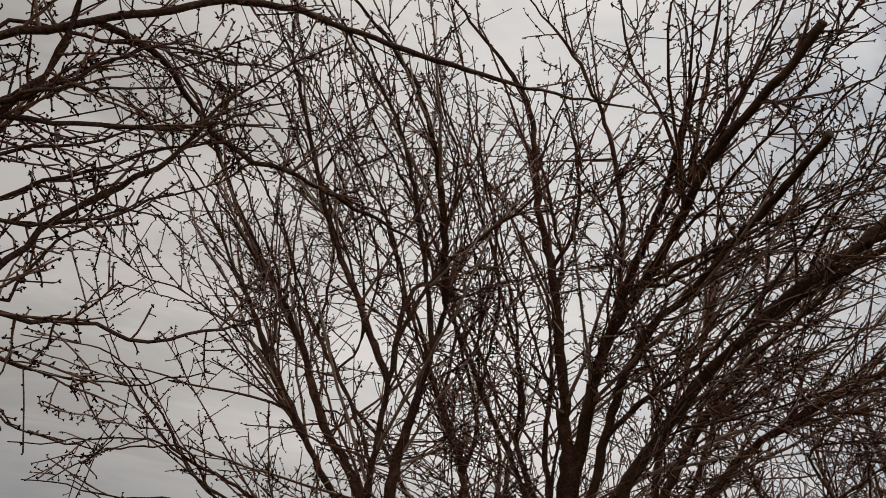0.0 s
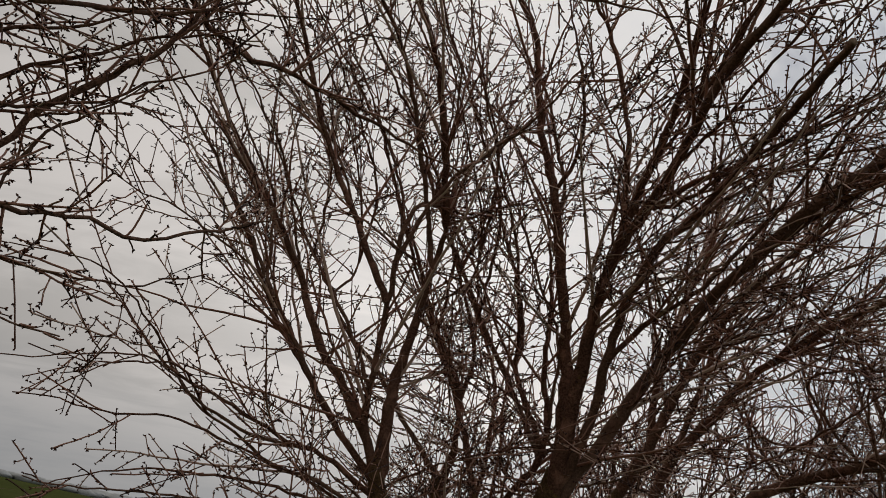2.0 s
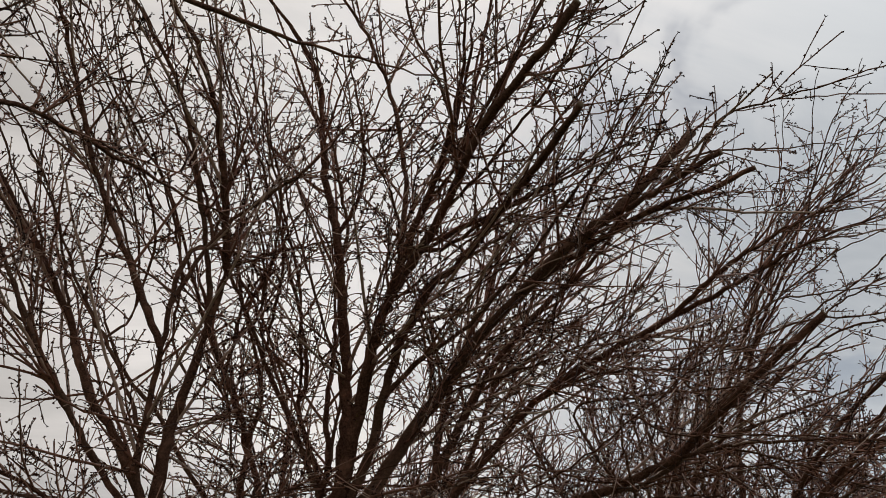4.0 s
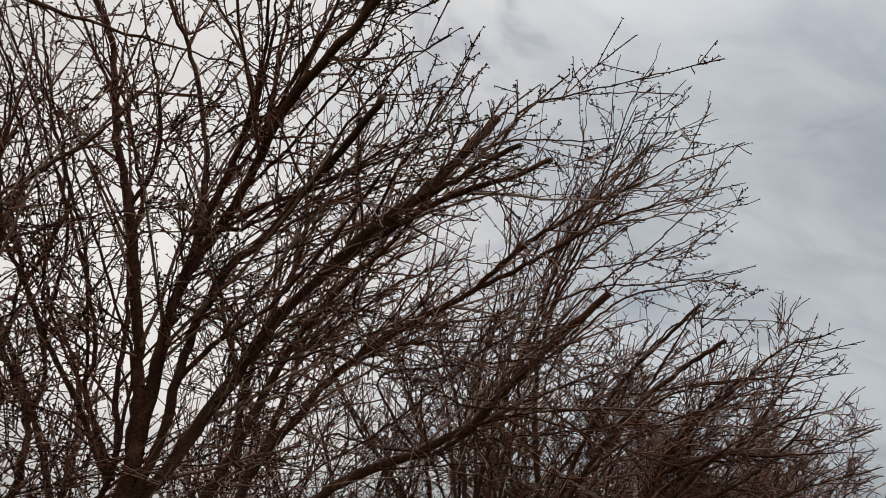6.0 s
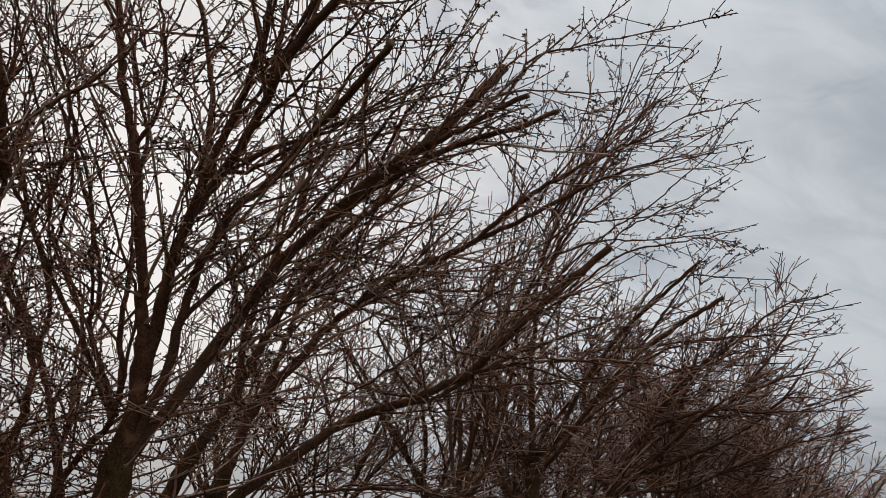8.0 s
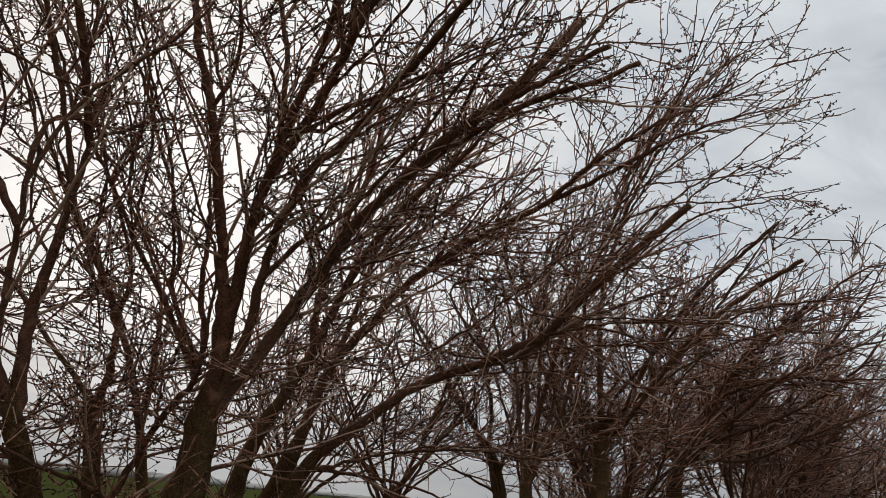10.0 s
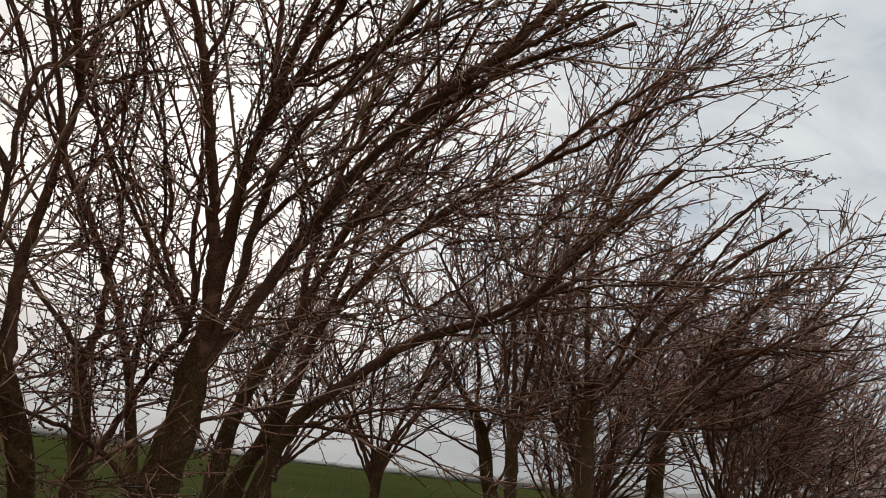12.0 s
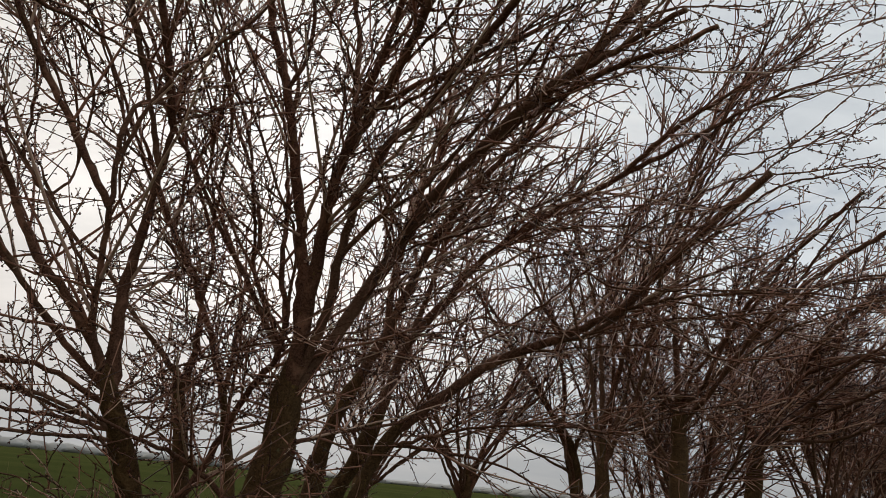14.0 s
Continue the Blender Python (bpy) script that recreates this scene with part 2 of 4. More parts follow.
def buds(rng, paths, spacing, most, size, clusters=True):
    """Short spurs, each with a rosette of pointed buds, along N shoots and at their ends: corners, quads, triangles."""
    count, k, _ = paths.shape
    total = np.linalg.norm(np.diff(paths, axis=1), axis=2).sum(1)
    number = np.minimum(rng.poisson(total / spacing) + 1, most)
    owner = np.repeat(np.arange(count), number)
    u = rng.random(len(owner)) ** 0.8
    u[np.unique(owner, return_index=True)[1]] = 1.0
    i = np.minimum((u * (k - 1)).astype(int), k - 2)
    f = (u * (k - 1) - i)[:, None]
    start = paths[owner, i] * (1 - f) + paths[owner, i + 1] * f
    along = unit(paths[owner, i + 1] - paths[owner, i])
    side = unit(np.cross(along, rng.normal(size=along.shape)))
    way = unit(side * np.where(u < 1, 1.0, 0.25)[:, None] + along * rng.uniform(0.1, 0.9, (len(owner), 1)))
    if not clusters:
        return lozenges(start, way, size * rng.uniform(0.55, 1.0, len(start)), size * 0.30)
    out = size * np.where(rng.random(len(owner)) < 0.35, rng.uniform(0.5, 1.7, len(owner)), 0.1)[:, None]
    tip = start + way * out
    stalk = out[:, 0] > size * 0.4
    pieces = [tubes(np.stack([start[stalk], tip[stalk]], 1), np.full((int(stalk.sum()), 2), 0.0023), 3)]
    x, y = frame_of(way)
    for turn, share in ((0.0, 1.1), (2.2, 0.75), (4.3, 0.45)):
        some = rng.random(len(tip)) < share
        a = turn + rng.uniform(-0.5, 0.5, (len(tip), 1))
        head = unit(way * rng.uniform(0.5, 1.2, (len(tip), 1)) + x * np.cos(a) + y * np.sin(a))[some]
        pieces.append(lozenges(tip[some], head, size * rng.uniform(0.5, 0.95, len(head)), size * 0.24))
    return joined(pieces)


def frame_of(way):
    helper = np.where(np.abs(way[:, 2:3]) < 0.8, np.array([[0, 0, 1.0]]), np.array([[1.0, 0, 0]]))
    x = unit(np.cross(way, helper))
    return x, np.cross(way, x)


def lozenges(start, way, long, radius):
    x, y = frame_of(way)
    mid = start + way * (long * 0.4)[:, None]
    ring = [mid + radius * (x * math.cos(a) + y * math.sin(a)) for a in (0, 2.094, 4.189)]
    verts = np.stack([start - way * (long * 0.15)[:, None]] + ring + [start + way * long[:, None]], 1)
    tri = np.array([[2, 1, 0], [3, 2, 0], [1, 3, 0], [1, 2, 4], [2, 3, 4], [3, 1, 4]])
    return verts.reshape(-1, 3), np.zeros((0, 4)), (tri[None] + (np.arange(len(start)) * 5)[:, None, None]).reshape(-1, 3)


# ---- ground ----
def ground_height(x, y):
    """A low bank under the row of trees, flat field beyond, with soft swells."""
    off = (y - 5.6 - 0.5 * x) * 0.894
    bank = 0.80 * np.exp(-((off / 1.9) ** 2))
    far = np.hypot(x, y)
    swell = 0.05 * np.sin(x * 0.9 + 1.3) * np.cos(y * 0.7) * np.exp(-far / 25)
    return bank + swell


def build_ground():
    ring = np.concatenate([np.linspace(0, 16, 49), np.geomspace(17, 3500, 42)])
    spokes = 120
    turn = np.arange(spokes) * 2 * np.pi / spokes
    x, y = ring[1:, None] * np.sin(turn), ring[1:, None] * np.cos(turn)
    verts = np.concatenate([[[0, 0, float(ground_height(0.0, 0.0))]], np.stack([x, y, ground_height(x, y)], -1).reshape(-1, 3)])
    a = 1 + np.arange(len(ring) - 2)[:, None] * spokes + np.arange(spokes)
    b = 1 + np.arange(len(ring) - 2)[:, None] * spokes + (np.arange(spokes) + 1) % spokes
    quads = np.stack([a, a + spokes, b + spokes, b], -1).reshape(-1, 4)
    tris = np.stack([np.zeros(spokes), 1 + np.arange(spokes), 1 + (np.arange(spokes) + 1) % spokes], -1)
    ob = new("ground", mesh_from_arrays("ground", verts, quads, tris, FIELD, True))
    return tagged(ob, "green grass field with a low grassy bank", "ground", kind="structure")


build_ground()


def build_far_woodland():
    """A ragged strip of bare woods along the far edge of the field."""
    rng = np.random.default_rng(5)
    pieces = []
    for n in range(1500):
        turn = rng.uniform(-1.35, 1.35)
        far = rng.uniform(380, 460) * (1 + 0.25 * math.sin(turn * 3 + 1))
        tall = rng.uniform(2.9, 3.9) * (1.0 + 0.3 * math.sin(turn * 7) + 0.12 * math.sin(turn * 17 + 2))
        wide = rng.uniform(4, 9)
        centre = np.array([-math.sin(turn) * far, math.cos(turn) * far, 0.0])
        rings, sides = 4, 6
        z = np.linspace(0, 1, rings)
        swell = np.array([0.75, 1.0, 0.8, 0.3]) * wide
        t = np.arange(sides) * 2 * np.pi / sides + rng.uniform(0, 6)
        jitter = rng.uniform(0.75, 1.25, (rings, sides))
        v = np.stack([np.cos(t) * swell[:, None] * jitter, np.sin(t) * swell[:, None] * jitter, np.broadcast_to(z[:, None] * tall, (rings, sides)) * rng.uniform(0.85, 1.1, (rings, sides))], -1)
        v[0, :, 2] = -0.2
        a = np.arange(rings - 1)[:, None] * sides + np.arange(sides)
        b = np.arange(rings - 1)[:, None] * sides + (np.arange(sides) + 1) % sides
        quads = np.stack([a, b, b + sides, a + sides], -1).reshape(-1, 4)
        top = (rings - 1) * sides
        tris = [[top, top + i, top + i + 1] for i in range(1, sides - 1)]
        pieces.append((v.reshape(-1, 3) + centre, quads, tris))
    ob = new("far_woodland", mesh_from_arrays("far_woodland", *joined(pieces), HAZY_WOODLAND))
    return tagged(ob, "bare woodland along the far field edge, greyed by painted haze", "woodland", kind="stuff")


build_far_woodland()


# ---- trees ----
class Tree:
    """A bare plum tree: an empty at its foot, with trunk, limbs and, under each limb, its twigs."""

    def __init__(self, label, foot, seed, near=True, density=1.0, spread=1.0, pull=(0, 0, 0), slim=0.0046, sideways=False, bud=0.019, twig=None, upright=False, stout=1.0, reach=0.72, bare=0.15):
        x, y = foot
        self.base = new("plum_tree")
        self.base.location = (x, y, float(ground_height(x, y)) - 0.03)
        self.near, self.density, self.spread, self.seed = near, density, spread, seed
        self.wood, self.made, self.pull, self.slim, self.sideways, self.bud, self.twig, self.upright = [], 0, pull, slim, sideways, bud, twig or TWIG, upright
        self.stout, self.reach, self.bare = stout, reach, bare
        tagged(self.base, label, "tree", "row of plum trees")

    def part(self, name, mesh, parent=None, label="", kind=""):
        ob = new(name, mesh)
        ob.parent = parent or self.base
        if parent is None:
            ob.matrix_parent_inverse = Matrix.Translation(self.base.location).inverted()
        return tagged(ob, label, kind=kind)


def knobbly(rng, radius):
    """Radii with the swellings of old wood."""
    lumps = np.convolve(rng.normal(size=len(radius) + 4), np.ones(3) / 3, "same")[2:-2]
    return radius * (1 + 0.10 * lumps)


def shaped_wood(rng, path, radius, sides, flat_end=False):
    verts, quads, tris = tubes(path[None], radius[None], sides)
    rough = 1 + rng.normal(size=(len(verts) - 1, 1)) * 0.035
    axis = np.repeat(path, sides, axis=0)
    verts[:-1] = axis + (verts[:-1] - axis) * rough
    if flat_end:
        verts[-1] = path[-1] + (path[-1] - path[-2]) * 0.02
    return verts, quads, tris


def trunk(tree, r0, r1, *points, name="trunk"):
    """A trunk that goes down to the ground below its first place."""
    rng = np.random.default_rng(tree.seed * 1000 + tree.made)
    tree.made += 1
    first, second = np.array(points[0]), np.array(points[1])
    lean = (first - second) / max(0.2, second[2] - first[2])
    low = float(ground_height(first[0], first[1])) - 0.12
    drop = first[2] - low
    down = [first + np.array([lean[0] * 0.55, lean[1] * 0.55, -1]) * drop * s for s in (1.0, 0.5)]
    path, long = smooth_path(down + [np.array(p) for p in points], max(14, int(long_of(points) / 0.07)))
    s = np.linspace(0, 1, len(path))
    radius = (r0 * 1.1 + (r1 - r0 * 1.1) * s) * 0.80
    radius = radius * (1 + 0.55 * np.exp(-s * 9)) * np.interp(s, [0, 0.85, 1], [1, 0.95, 0.5])
    radius = knobbly(rng, radius)
    path[1:-1] += rng.normal(size=(len(path) - 2, 3)) * r1 * 0.05
    mesh = mesh_from_arrays(name, *shaped_wood(rng, path, radius, 14), TRUNK, True)
    ob = tree.part(name, mesh)
    tree.wood.append((path, radius))
    twigs = sprout(rng, path[None], radius[None], 0.045 if tree.near else 0.08, 60, 0.35, (0.2, 1.0), (40, 85), 0.10, 0.3, (0.0034, 0.0025), 7, 0.0025, skew=1.6)
    pieces = [tubes(*twigs[:2], 3), buds(rng, twigs[0], 0.06, 5, 0.018, False)]
    tree.part("brushwood", mesh_from_arrays("brushwood", *joined(pieces), tree.twig, tip=BUD), ob, "thin twigs sprouting from the trunk", "stuff")


def stem(tree, r0, r1, *points):
    trunk(tree, r0, r1, *points, name="stem")


def long_of(points):
    p = np.asarray(points, float)
    return float(np.linalg.norm(np.diff(p, axis=0), axis=1).sum())


def limb(tree, r0, r1, *points, cut=False, twiggy=1.0):
    """A limb through the places, grown from the nearest wood of its tree, with its twigs."""
    rng = np.random.default_rng(tree.seed * 1000 + tree.made)
    tree.made += 1
    r1 = r1 if cut else min(r1, 0.018)
    start = np.array(points[0])
    wood = np.concatenate([p for p, _ in tree.wood])
    girth = np.concatenate([r for _, r in tree.wood])
    low = wood[:, 0] < start[0] - 0.02 if tree.sideways else wood[:, 2] < start[2] + 0.02
    allowed = np.flatnonzero(low) if low.any() else np.arange(len(wood))
    gap = start - wood[allowed]
    reach = np.linalg.norm(gap, axis=1) + 0.35 * np.abs(gap[:, 2])
    if not tree.sideways:
        # a shoot that starts off the wood springs from lower down, at a rising slant
        reach += 1.3 * np.maximum(0, np.hypot(gap[:, 0], gap[:, 1]) - 0.06 - 0.7 * np.maximum(gap[:, 2], 0))
    at = allowed[reach.argmin()]
    root, host = wood[at], girth[max(at - 6, 0) : at + 1].max()
    points = [np.array(p) for p in points]
    if np.linalg.norm(root - start) > 0.06:
        points = [root] + points[1 if np.linalg.norm(root - start) < 0.32 else 0 :]
    # the limb leaves its host at a narrow angle, starting inside the wood below
    inside = False
    back = max(at - max(1, int(host * 3.2 / 0.07)), 0)
    if host > r0 * 0.8 and np.linalg.norm(wood[back] - root) < 0.5:
        lean = unit(points[1] - points[0])
        points = [wood[back], (root + wood[back]) / 2 + lean * host * 0.35] + points[1:]
        inside = True
    old = long_of(points)
    if not cut:
        onward = unit(points[-1] - points[-2]) + rng.normal(size=3) * 0.12
        points = points + [points[-1] + onward * r1 * (24 if tree.near else 12)]
    steps = max(16, int(long_of(points) / 0.07))
    path, long = smooth_path(points, steps)
    s = np.linspace(0, 1, steps)
    share = np.minimum(s * long / old, 1.0)
    radius = knobbly(rng, (r0 + (r1 - r0) * share**0.8) * 0.74)
    if inside:
        radius *= np.interp(s * long, [0, host * 1.6, host * 4.0], [0.45, 0.8, 1.0])
    if not cut:
        radius *= np.interp(s * long, [0, old * 0.8, long], [1.0, 0.95, 0.003 / (0.74 * r1)])
    path[1:-1] += rng.normal(size=(steps - 2, 3)) * 0.0055
    tree.wood.append((path, radius))
    sides = 10 if r0 > 0.03 else 7
    ob = tree.part("limb", mesh_from_arrays("limb", *shaped_wood(rng, path, radius, sides, cut), LIT_SHOOT if r0 < 0.016 and not tree.near else BARK, True), label="pruned limb with a blunt cut end" if cut else "")
    if cut:
        way = unit(path[-1] - path[-3])
        disc = tubes(np.stack([path[-1] - way * 0.004, path[-1] + way * 0.005])[None], np.array([[radius[-1] * 1.0, radius[-1] * 0.93]]), 12)
        disc[0][-1] = path[-1] + way * 0.005
        tree.part("cut_end", mesh_from_arrays("cut_end", *disc, CUT), ob, "pale sawn wood")
    even, _ = smooth_path(points, 24)
    thick = np.interp(np.linspace(0, 1, 24), s, radius)
    grow(tree, rng, ob, even[None], thick[None], r0, twiggy)


def both(a, b):
    """Two sets of shoots on the same limb, in one."""
    return np.concatenate([a[0], b[0]]), np.concatenate([a[1], b[1]]), np.concatenate([a[2], b[2]])


def grow(tree, rng, ob, path, thick, r0, twiggy):
    """Branches on a limb, each with its twigs and buds, and the short twigs that stand on the limb itself."""
    d, near = tree.density * twiggy, tree.near
    big = min(1.0, 0.55 + r0 * 14) * tree.spread
    first = tree.bare if r0 > 0.02 else 0.12
    pull = tree.pull
    slim = 0.0036 if near else tree.slim
    extra = sprout(rng, path, thick, (0.17 if near else 0.12) / d, 60, first * 0.8, (0.04, 0.34), (35, 85), 0.10, 0.3, (0.0032, 0.003), 5, slim, skew=1.5)
    steps = 10 if near else 7
    # long straight shoots that run with the limb, and shorter side branches that stand off it
    shoots = sprout(rng, path, thick, (0.25 if near else 0.17) / d, 50, first, (0.8 * big, 2.1 * big), (17, 50), 0.08, 0.12, (0.0058 * tree.stout, 0.0038 * tree.stout), steps, slim + 0.0004, pull)
    sides = sprout(rng, path, thick, (0.15 if near else 0.13) / d, 70, first, (0.35 * big, 1.5 * big), (34, 88), 0.12, 0.18, (0.0054 * tree.stout, 0.0038 * tree.stout), steps, slim + 0.0003, pull, 1.4)
    one = both(shoots, sides)
    if tree.upright and r0 > 0.024:
        # slender upright secondary limbs
        one = both(sprout(rng, path, thick, 0.5, 9, 0.18, (1.1 * big, 2.3 * big), (12, 34), 0.12, 0.12, (0.0085, 0.0025), steps, 0.0040, pull), one)
    two = sprout(rng, one[0], one[1], 0.080 if near else 0.12, 22, 0.10, (0.03, tree.reach), (26, 86), 0.07, 0.18, (0.0033, 0.0026), 3, slim, pull, 2.3 if near else 1.5)
    if near:
        for n in range(len(one[0])):
            mine = two[2] == n
            twigs = two[0][mine]
            pieces = [tubes(one[0][n : n + 1], one[1][n : n + 1], 5), buds(rng, one[0][n : n + 1], 0.055, 24, tree.bud, tree.bud > 0.014)]
            if len(twigs):
                pieces += [tubes(twigs, two[1][mine], 3), buds(rng, twigs, 0.075, 6, tree.bud, tree.bud > 0.014)]
            tree.part("branch", mesh_from_arrays("branch", *joined(pieces), tree.twig, tip=BUD), ob)
        pieces = [tubes(*extra[:2], 3), buds(rng, extra[0], 0.065, 4, tree.bud, tree.bud > 0.014)]
    else:
        pieces = [tubes(*extra[:2], 3), tubes(*one[:2], 4), tubes(*two[:2], 3), buds(rng, two[0], 0.6, 1, 0.018, False), buds(rng, one[0], 0.14, 7, 0.018, False)]
    tree.part("brushwood", mesh_from_arrays("brushwood", *joined(pieces), tree.twig, tip=BUD), ob, "thin budding twigs", "stuff")


def low_shoots(tree, count, long=(0.8, 1.7), lean=(0.0, 0.0), low=2.25):
    """Slender shoots low on the trunks, leaning out every way or mostly one way."""
    rng = np.random.default_rng(tree.seed + 400)
    foot = [w for w in tree.wood if w[1].max() > 0.03]
    for _ in range(count):
        path, radius = foot[rng.integers(len(foot))]
        upper = path[(path[:, 2] > low) & (path[:, 2] < 3.7)]
        if not len(upper):
            continue
        at = upper[rng.integers(len(upper))]
        turn, out = rng.uniform(0, 2 * math.pi), rng.uniform(*long)
        way = np.array([math.cos(turn) + lean[0], math.sin(turn) + lean[1], rng.uniform(-0.1, 0.7)])
        sag = np.array([0, 0, rng.uniform(-0.25, 0.2)])
        limb(tree, rng.uniform(0.009, 0.014), 0.005, at, at + way * out * 0.4 + rng.normal(size=3) * 0.04, at + way * out * 0.75 + sag * 0.4, at + way * out + sag, twiggy=1.1 / tree.density)


tree_a = Tree("bare many-limbed plum tree with drooping lower boughs", (-0.45, 5.45), 1, near=True, density=0.50, upright=True, stout=1.1)
trunk(tree_a, 0.096, 0.082, (-0.48, 5.40, 1.40), (-0.56, 5.29, 1.64), (-0.64, 5.17, 1.87), (-0.71, 5.14, 2.07))
limb(tree_a, 0.046, 0.014, (-0.70, 5.14, 2.02), (-0.81, 5.10, 2.21), (-1.23, 5.03, 2.71), (-1.50, 5.03, 3.17), (-1.97, 4.85, 3.75), (-2.23, 4.67, 4.10), (-2.45, 4.45, 4.45), (-2.66, 4.31, 4.66), (-2.86, 4.15, 4.81))
limb(tree_a, 0.035, 0.014, (-0.74, 5.14, 2.00), (-1.00, 5.17, 2.22), (-1.33, 5.14, 2.57), (-1.62, 5.07, 2.91), (-1.84, 4.99, 3.27), (-2.13, 4.96, 3.63))
limb(tree_a, 0.039, 0.027, (-0.71, 5.14, 2.09), (-0.80, 5.05, 2.24), (-0.82, 4.94, 2.56), (-0.80, 4.71, 3.00), (-0.80, 4.62, 3.26), (-0.75, 4.57, 3.51), (-0.57, 4.82, 3.64))
limb(tree_a, 0.021, 0.012, (-0.81, 4.71, 3.29), (-0.63, 4.54, 3.62), (-0.39, 4.39, 3.85), (-0.18, 4.24, 4.01), (-0.02, 4.07, 4.19))
limb(tree_a, 0.031, 0.015, (-0.92, 4.73, 3.03), (-1.06, 4.65, 3.31), (-1.33, 4.50, 3.72), (-1.53, 4.34, 4.10), (-1.69, 4.15, 4.48), (-1.89, 3.90, 4.83))
limb(tree_a, 0.071, 0.036, (-0.69, 5.14, 2.06), (-0.70, 5.13, 2.45), (-0.66, 5.10, 2.81), (-0.61, 4.98, 3.24), (-0.58, 4.86, 3.55), (-0.66, 4.64, 3.95))
limb(tree_a, 0.036, 0.018, (-0.58, 4.86, 3.55), (-0.66, 4.62, 3.90), (-0.76, 4.34, 4.24), (-0.92, 4.08, 4.55), (-1.11, 3.88, 4.73), (-1.31, 3.72, 4.84))
limb(tree_a, 0.029, 0.015, (-0.60, 4.95, 3.31), (-0.74, 4.77, 3.69), (-0.91, 4.49, 4.15), (-1.07, 4.24, 4.46), (-1.30, 4.03, 4.72), (-1.52, 3.85, 4.91))
limb(tree_a, 0.027, 0.007, (-0.68, 5.16, 1.92), (-0.93, 5.01, 1.99), (-1.20, 4.89, 2.04), (-1.62, 4.70, 2.17), (-1.94, 4.55, 2.28), (-2.29, 4.30, 2.62), twiggy=0.7)
limb(tree_a, 0.025, 0.007, (-0.69, 5.16, 1.85), (-0.97, 5.01, 1.86), (-1.24, 4.95, 1.88), (-1.49, 4.87, 2.01), (-1.79, 4.80, 2.14), (-2.04, 4.71, 2.42), twiggy=0.55)
limb(tree_a, 0.019, 0.005, (-0.67, 5.17, 1.73), (-1.02, 5.01, 1.76), (-1.38, 4.82, 1.77), (-1.84, 4.55, 1.70), (-2.09, 4.34, 1.57), twiggy=0.55)
limb(tree_a, 0.019, 0.005, (-0.64, 5.18, 1.65), (-0.93, 5.03, 1.66), (-1.23, 4.86, 1.65), (-1.56, 4.66, 1.61), (-2.12, 4.20, 1.52), twiggy=0.7)
limb(tree_a, 0.018, 0.005, (-0.70, 5.16, 1.78), (-1.04, 5.00, 1.85), (-1.42, 4.79, 1.93), (-1.79, 4.55, 1.99), (-1.96, 4.37, 1.93), (-2.28, 4.10, 1.90), twiggy=0.7)
limb(tree_a, 0.016, 0.005, (-1.21, 4.94, 2.05), (-1.47, 4.77, 2.03), (-1.67, 4.58, 2.11), (-1.94, 4.34, 2.24), (-2.37, 4.02, 2.07), twiggy=0.7)
limb(tree_a, 0.025, 0.012, (-1.06, 4.99, 2.29), (-1.27, 4.94, 2.55), (-1.56, 4.81, 2.92), (-1.80, 4.72, 3.26), (-1.96, 4.62, 3.47), (-2.13, 4.51, 3.68), (-2.36, 4.38, 3.92))
limb(tree_a, 0.019, 0.010, (-0.78, 4.92, 2.48), (-1.07, 4.98, 2.84), (-1.31, 4.94, 3.13), (-1.47, 4.93, 3.33), (-1.66, 4.84, 3.66), (-1.87, 4.73, 3.97))
limb(tree_a, 0.016, 0.010, (-0.64, 4.69, 3.60), (-0.80, 4.72, 3.95), (-0.99, 4.63, 4.25), (-1.23, 4.51, 4.52), (-1.42, 4.38, 4.79), (-1.58, 4.22, 5.08))
limb(tree_a, 0.016, 0.008, (-0.91, 4.70, 3.01), (-1.15, 4.85, 3.48), (-1.38, 4.83, 3.89), (-1.64, 4.65, 4.28), (-1.88, 4.47, 4.59), (-2.06, 4.32, 4.85))
limb(tree_a, 0.014, 0.008, (-0.72, 4.66, 3.37), (-0.99, 4.61, 3.85), (-1.29, 4.44, 4.22), (-1.53, 4.29, 4.50), (-1.76, 4.13, 4.76))
limb(tree_a, 0.015, 0.008, (-1.46, 4.80, 3.08), (-1.73, 4.87, 3.53), (-1.96, 4.74, 3.87), (-2.18, 4.56, 4.22), (-2.39, 4.38, 4.53), (-2.51, 4.27, 4.77))
limb(tree_a, 0.014, 0.007, (-0.64, 4.63, 3.74), (-0.64, 4.50, 3.99), (-0.65, 4.31, 4.30), (-0.79, 4.11, 4.54), (-0.92, 3.90, 4.77), twiggy=0.7)
limb(tree_a, 0.014, 0.006, (-1.41, 5.11, 3.22), (-1.63, 4.84, 3.61), (-1.82, 4.55, 3.93), (-2.04, 4.24, 4.18), (-2.22, 3.95, 4.37), (-2.35, 3.72, 4.50))
limb(tree_a, 0.014, 0.006, (-1.26, 5.09, 3.41), (-1.40, 4.84, 3.78), (-1.56, 4.57, 4.08), (-1.74, 4.30, 4.32), (-1.92, 3.99, 4.55), (-2.06, 3.71, 4.73))
limb(tree_a, 0.014, 0.006, (-1.12, 5.16, 3.30), (-1.19, 4.93, 3.69), (-1.32, 4.68, 4.02), (-1.49, 4.42, 4.27), (-1.66, 4.14, 4.49), (-1.81, 3.89, 4.66))
limb(tree_a, 0.014, 0.006, (-0.94, 5.18, 3.34), (-1.08, 4.94, 3.72), (-1.22, 4.72, 4.01), (-1.45, 4.39, 4.34), (-1.62, 4.11, 4.56), (-1.77, 3.81, 4.78))
